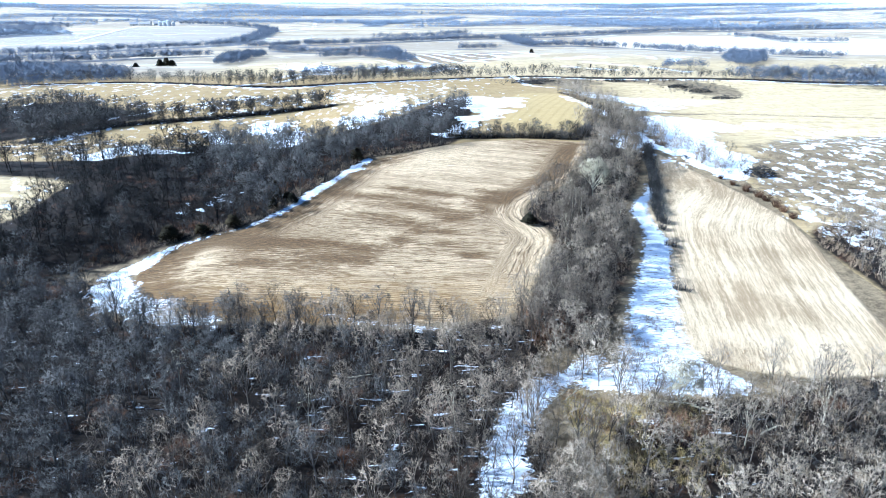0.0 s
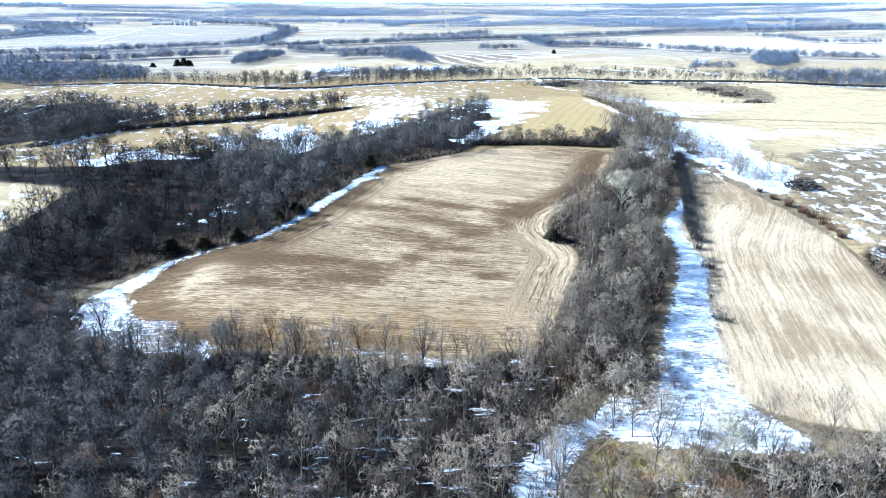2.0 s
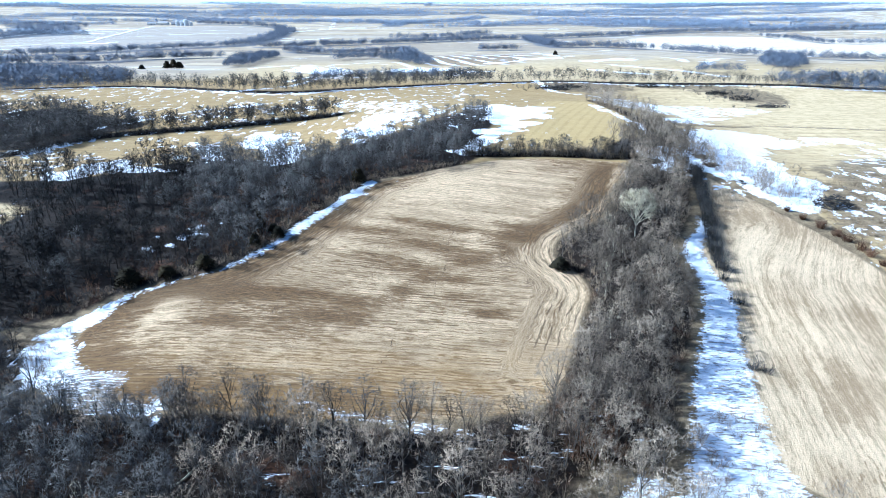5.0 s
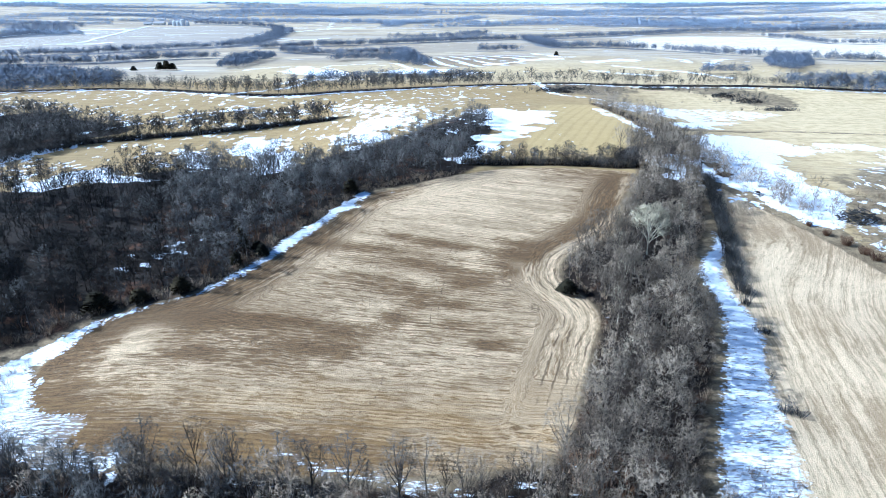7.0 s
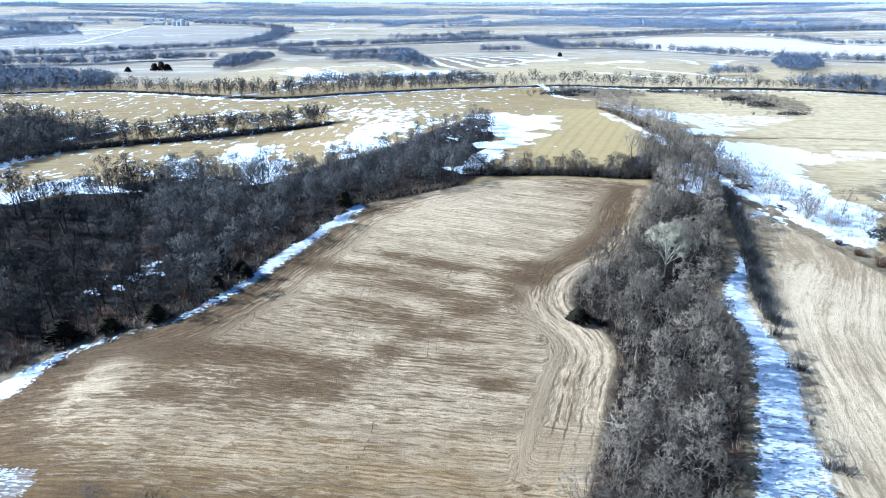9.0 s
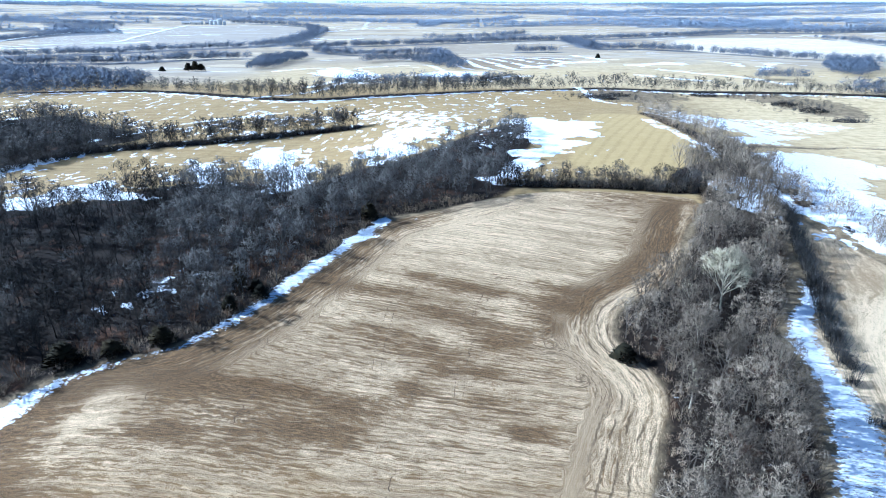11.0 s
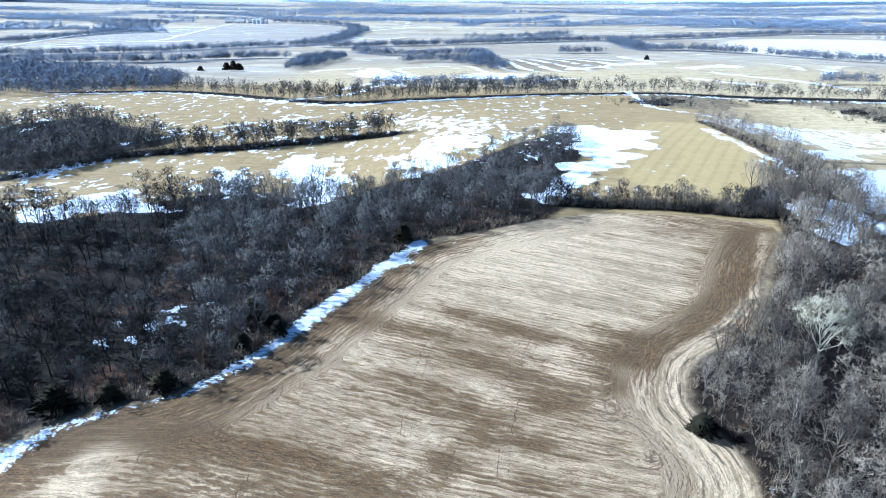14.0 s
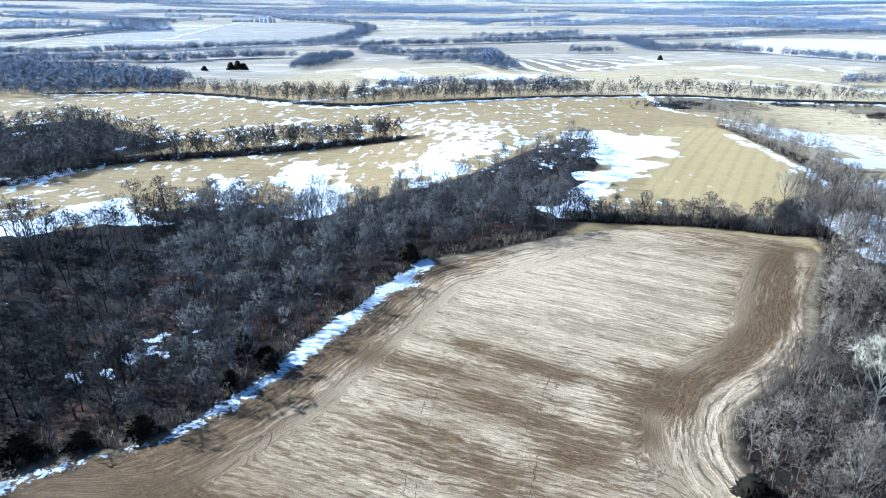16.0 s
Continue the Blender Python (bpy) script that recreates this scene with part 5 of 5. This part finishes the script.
# ---- snow-packed lanes across the far crops ----
def far_lane(pts, width, seed):
    rng = random.Random(seed)
    line = curve_points(pts, False, 10)
    d = np.gradient(line, axis=0)
    d = d / np.linalg.norm(d, axis=1)[:, None]
    v, f = [], []
    for i, (p, t) in enumerate(zip(line, d)):
        w = width * rng.uniform(0.6, 1.2)
        for e in (-w, w):
            x, y = p[0] - t[1] * e, p[1] + t[0] * e
            v.append((x, y, float(land(x, y)) + 0.7))
    f = [(2 * i, 2 * i + 1, 2 * i + 3, 2 * i + 2) for i in range(len(line) - 1) if rng.random() > 0.06]
    return tagged(new("farm_lane", mesh_of("farm_lane", v, f, SNOW)), "snow-packed farm lane between distant fields", "farm lane", kind="structure")


far_lane([(-1048, 1279), (-1138, 1474), (-1214, 1704), (-1213, 1867), (-1177, 1983)], 7.0, 95)
far_lane([(-1022, 1335), (-990, 1482), (-900, 1604), (-939, 1778), (-966, 2024), (-961, 2122)], 7.0, 96)
far_lane([(-560, 1900), (-480, 1985), (-420, 2080), (-330, 2230)], 6.0, 97)


# ---- the far farmstead ----
def grain_bin(x, y, r, h):
    base = float(land(x, y))
    root = new("grain_bin")
    tagged(root, "shiny galvanised steel grain bin at the far farmstead", "grain bin", "grain bins")
    root.matrix_basis = Matrix.Translation((x, y, base - 0.5))
    v, f = [], []
    n = 20
    for lvl, rr in ((0, r), (h, r)):
        v += [Vector((math.cos(6.2832 * s / n) * rr, math.sin(6.2832 * s / n) * rr, lvl)) for s in range(n)]
    f = [(s, (s + 1) % n, n + (s + 1) % n, n + s) for s in range(n)]
    part("shell", mesh_of("shell", v, f, METAL), root)
    v = [Vector((math.cos(6.2832 * s / n) * (r + 0.2), math.sin(6.2832 * s / n) * (r + 0.2), h)) for s in range(n)] + [Vector((0, 0, h + r * 0.55))]
    part("roof", mesh_of("roof", v, [(s, (s + 1) % n, n) for s in range(n)], METAL), root)
    return root


def barn(x, y, w, d, h, turn, label):
    root = new("barn")
    tagged(root, label, "barn", "farm buildings")
    root.matrix_basis = Matrix.Translation((x, y, float(land(x, y)) - 0.5)) @ pose(0, 0, 0, 0, 0, turn)
    a, b = w / 2, d / 2
    v = [(-a, -b, 0), (a, -b, 0), (a, b, 0), (-a, b, 0), (-a, -b, h), (a, -b, h), (a, b, h), (-a, b, h), (-a, 0, h + d * 0.3), (a, 0, h + d * 0.3)]
    part("wall", mesh_of("wall", [Vector(p) for p in v], [(0, 1, 5, 4), (1, 2, 6, 9, 5), (2, 3, 7, 6), (3, 0, 4, 8, 7)], PAINT), root)
    e = 0.6
    v = [(-a - e, -b - e, h - 0.2), (a + e, -b - e, h - 0.2), (a + e, 0, h + d * 0.3 + 0.3), (-a - e, 0, h + d * 0.3 + 0.3), (a + e, b + e, h - 0.2), (-a - e, b + e, h - 0.2)]
    part("roof", mesh_of("roof", [Vector(p) for p in v], [(0, 1, 2, 3), (3, 2, 4, 5)], ROOF), root)
    v = [(-2.2, -b - 0.06, 0.4), (2.2, -b - 0.06, 0.4), (2.2, -b - 0.06, min(h - 0.4, 4.2)), (-2.2, -b - 0.06, min(h - 0.4, 4.2))]
    part("door", mesh_of("door", [Vector(p) for p in v], [(0, 1, 2, 3)], ROOF), root, "grey sliding door")
    return root


for x, y, r, h in ((-905, 2178, 6.5, 13), (-890, 2174, 6.5, 13), (-875, 2172, 7.5, 17), (-858, 2168, 5, 11)):
    grain_bin(x, y, r, h)
barn(-1000, 2200, 26, 14, 6, 8, "white metal barn at the far farmstead")
barn(-960, 2195, 34, 16, 7, -6, "long white machine shed at the far farmstead")
barn(-930, 2210, 18, 12, 5, 20, "white shed beside the far grain bins")


# ---- wheel tracks pressed into the stubble ----
def ruts(lines, width, seed):
    rng = random.Random(seed)
    v, f = [], []
    for pts in lines:
        line = curve_points(pts, False, 24)
        line = line + np.array([[rng.uniform(-0.12, 0.12), rng.uniform(-0.12, 0.12)] for _ in line])
        d = np.gradient(line, axis=0)
        d = d / np.linalg.norm(d, axis=1)[:, None]
        side = np.column_stack([-d[:, 1], d[:, 0]])
        for offset in (-1.1, 1.1):
            k = len(v)
            for i, (p, s) in enumerate(zip(line, side)):
                w = width * rng.uniform(0.5, 1.1) * min(1.0, 0.25 + min(i, len(line) - 1 - i) * 0.15)
                for e in (-w, w):
                    q = p + s * (offset + e)
                    v.append((q[0], q[1], float(land(q[0], q[1])) + 0.05))
            f += [(k + 2 * i, k + 2 * i + 1, k + 2 * i + 3, k + 2 * i + 2) for i in range(len(line) - 1) if rng.random() > 0.42]
    return tagged(new("wheel_tracks", mesh_of("wheel_tracks", v, f, SOIL)), "dark machine wheel tracks pressed into pale stubble", "wheel tracks", kind="stuff")


ruts(([(17, 257), (18, 249), (21, 248), (22, 251), (20, 254), (20, 260), (22, 266)], [(19, 249), (25, 247), (28, 242), (31, 235), (30, 230)], [(24, 235), (27, 235), (27.5, 237), (26, 238)],
      [(26, 275), (28, 273), (31, 277), (30, 281), (27, 279)], [(38, 284), (42, 286), (41, 291), (37, 289)], [(8, 240), (19, 237), (25, 235), (28.5, 239), (25, 244), (18, 246)],
      [(12, 250.8), (17.7, 247.5), (22.8, 250), (21, 254), (14, 256)], [(36, 290), (40, 282), (46, 283), (48, 290), (42, 295)]), 0.17, 91)
ruts(([(9, 287), (4, 278), (1, 267), (1, 258)], [(-2, 267), (-2, 257), (-2, 249), (-3, 237), (-3, 228)], [(-18, 280), (-24, 270), (-25, 257), (-25, 246), (-24, 235)], [(7, 285), (1, 275), (-1.5, 266)],
      [(-80, 240), (-72.6, 239), (-68, 234), (-64.5, 234), (-62, 240), (-56, 255)], [(-68, 239), (-62, 246), (-58, 249), (-57, 245), (-62, 241)],
      [(-2, 340), (12, 344), (16, 340), (10, 336)], [(-30, 318), (-24, 322), (-20, 318), (-24, 312)], [(42, 274), (36, 266), (35, 257), (36, 247), (38, 240), (39, 231)], [(32, 270), (29, 261), (28, 250), (31, 241), (32, 232), (29, 223)]), 0.08, 94)


def gullies(lines, seed):
    rng = random.Random(seed)
    v, f = [], []
    for pts in lines:
        line = curve_points(pts, False, 9)
        k = len(v)
        for i, p in enumerate(line):
            c = p + np.array([rng.uniform(-0.5, 0.5), rng.uniform(-0.4, 0.4)])
            w = rng.uniform(0.04, 0.15) * min(1.0, 0.3 + 0.2 * min(i, len(line) - 1 - i))
            for e in (-w, w):
                v.append((c[0] + e, c[1] + e * 0.3, float(land(c[0] + e, c[1])) + 0.05))
        f += [(k + 2 * i, k + 2 * i + 1, k + 2 * i + 3, k + 2 * i + 2) for i in range(len(line) - 1) if rng.random() > 0.3]
    return tagged(new("erosion_gullies", mesh_of("erosion_gullies", v, f, SOIL)), "thin dark washed-out gullies running down the stubble", "gullies", kind="stuff")


gullies(([(-81, 234), (-79, 228), (-77, 220), (-77, 214), (-80, 208)], [(-52, 229), (-53.5, 219), (-53, 210)], [(-15, 205), (-16, 196), (-19, 190), (-22, 187)],
         [(0, 253), (-1, 247), (-2, 241), (-4, 236)], [(-12, 240), (-13, 235), (-14, 230), (-14, 225)]), 92)


# ---- the pale sky that closes the view behind the last hills ----
def sky_band():
    m = bpy.data.materials.new("pale_horizon_sky")
    m.use_nodes = True
    nt = m.node_tree
    nt.nodes.remove(nt.nodes["Principled BSDF"])
    glow = nt.nodes.new("ShaderNodeEmission")
    glow.inputs["Color"].default_value = (0.80, 0.90, 1.0, 1.0)
    glow.inputs["Strength"].default_value = 0.75
    nt.links.new(glow.outputs[0], nt.nodes["Material Output"].inputs["Surface"])
    v, f = [], []
    n = 48
    for i in range(n + 1):
        a = radians(-62 + 124 * i / n)
        v += [(4960 * math.sin(a), 4960 * math.cos(a), 20.0), (4960 * math.sin(a), 4960 * math.cos(a), 420.0)]
    f = [(2 * i, 2 * i + 2, 2 * i + 3, 2 * i + 1) for i in range(n)]
    return tagged(new("backdrop", mesh_of("backdrop", v, f, m)), "pale hazy winter sky low over the horizon", "sky", kind="structure")


sky_band()
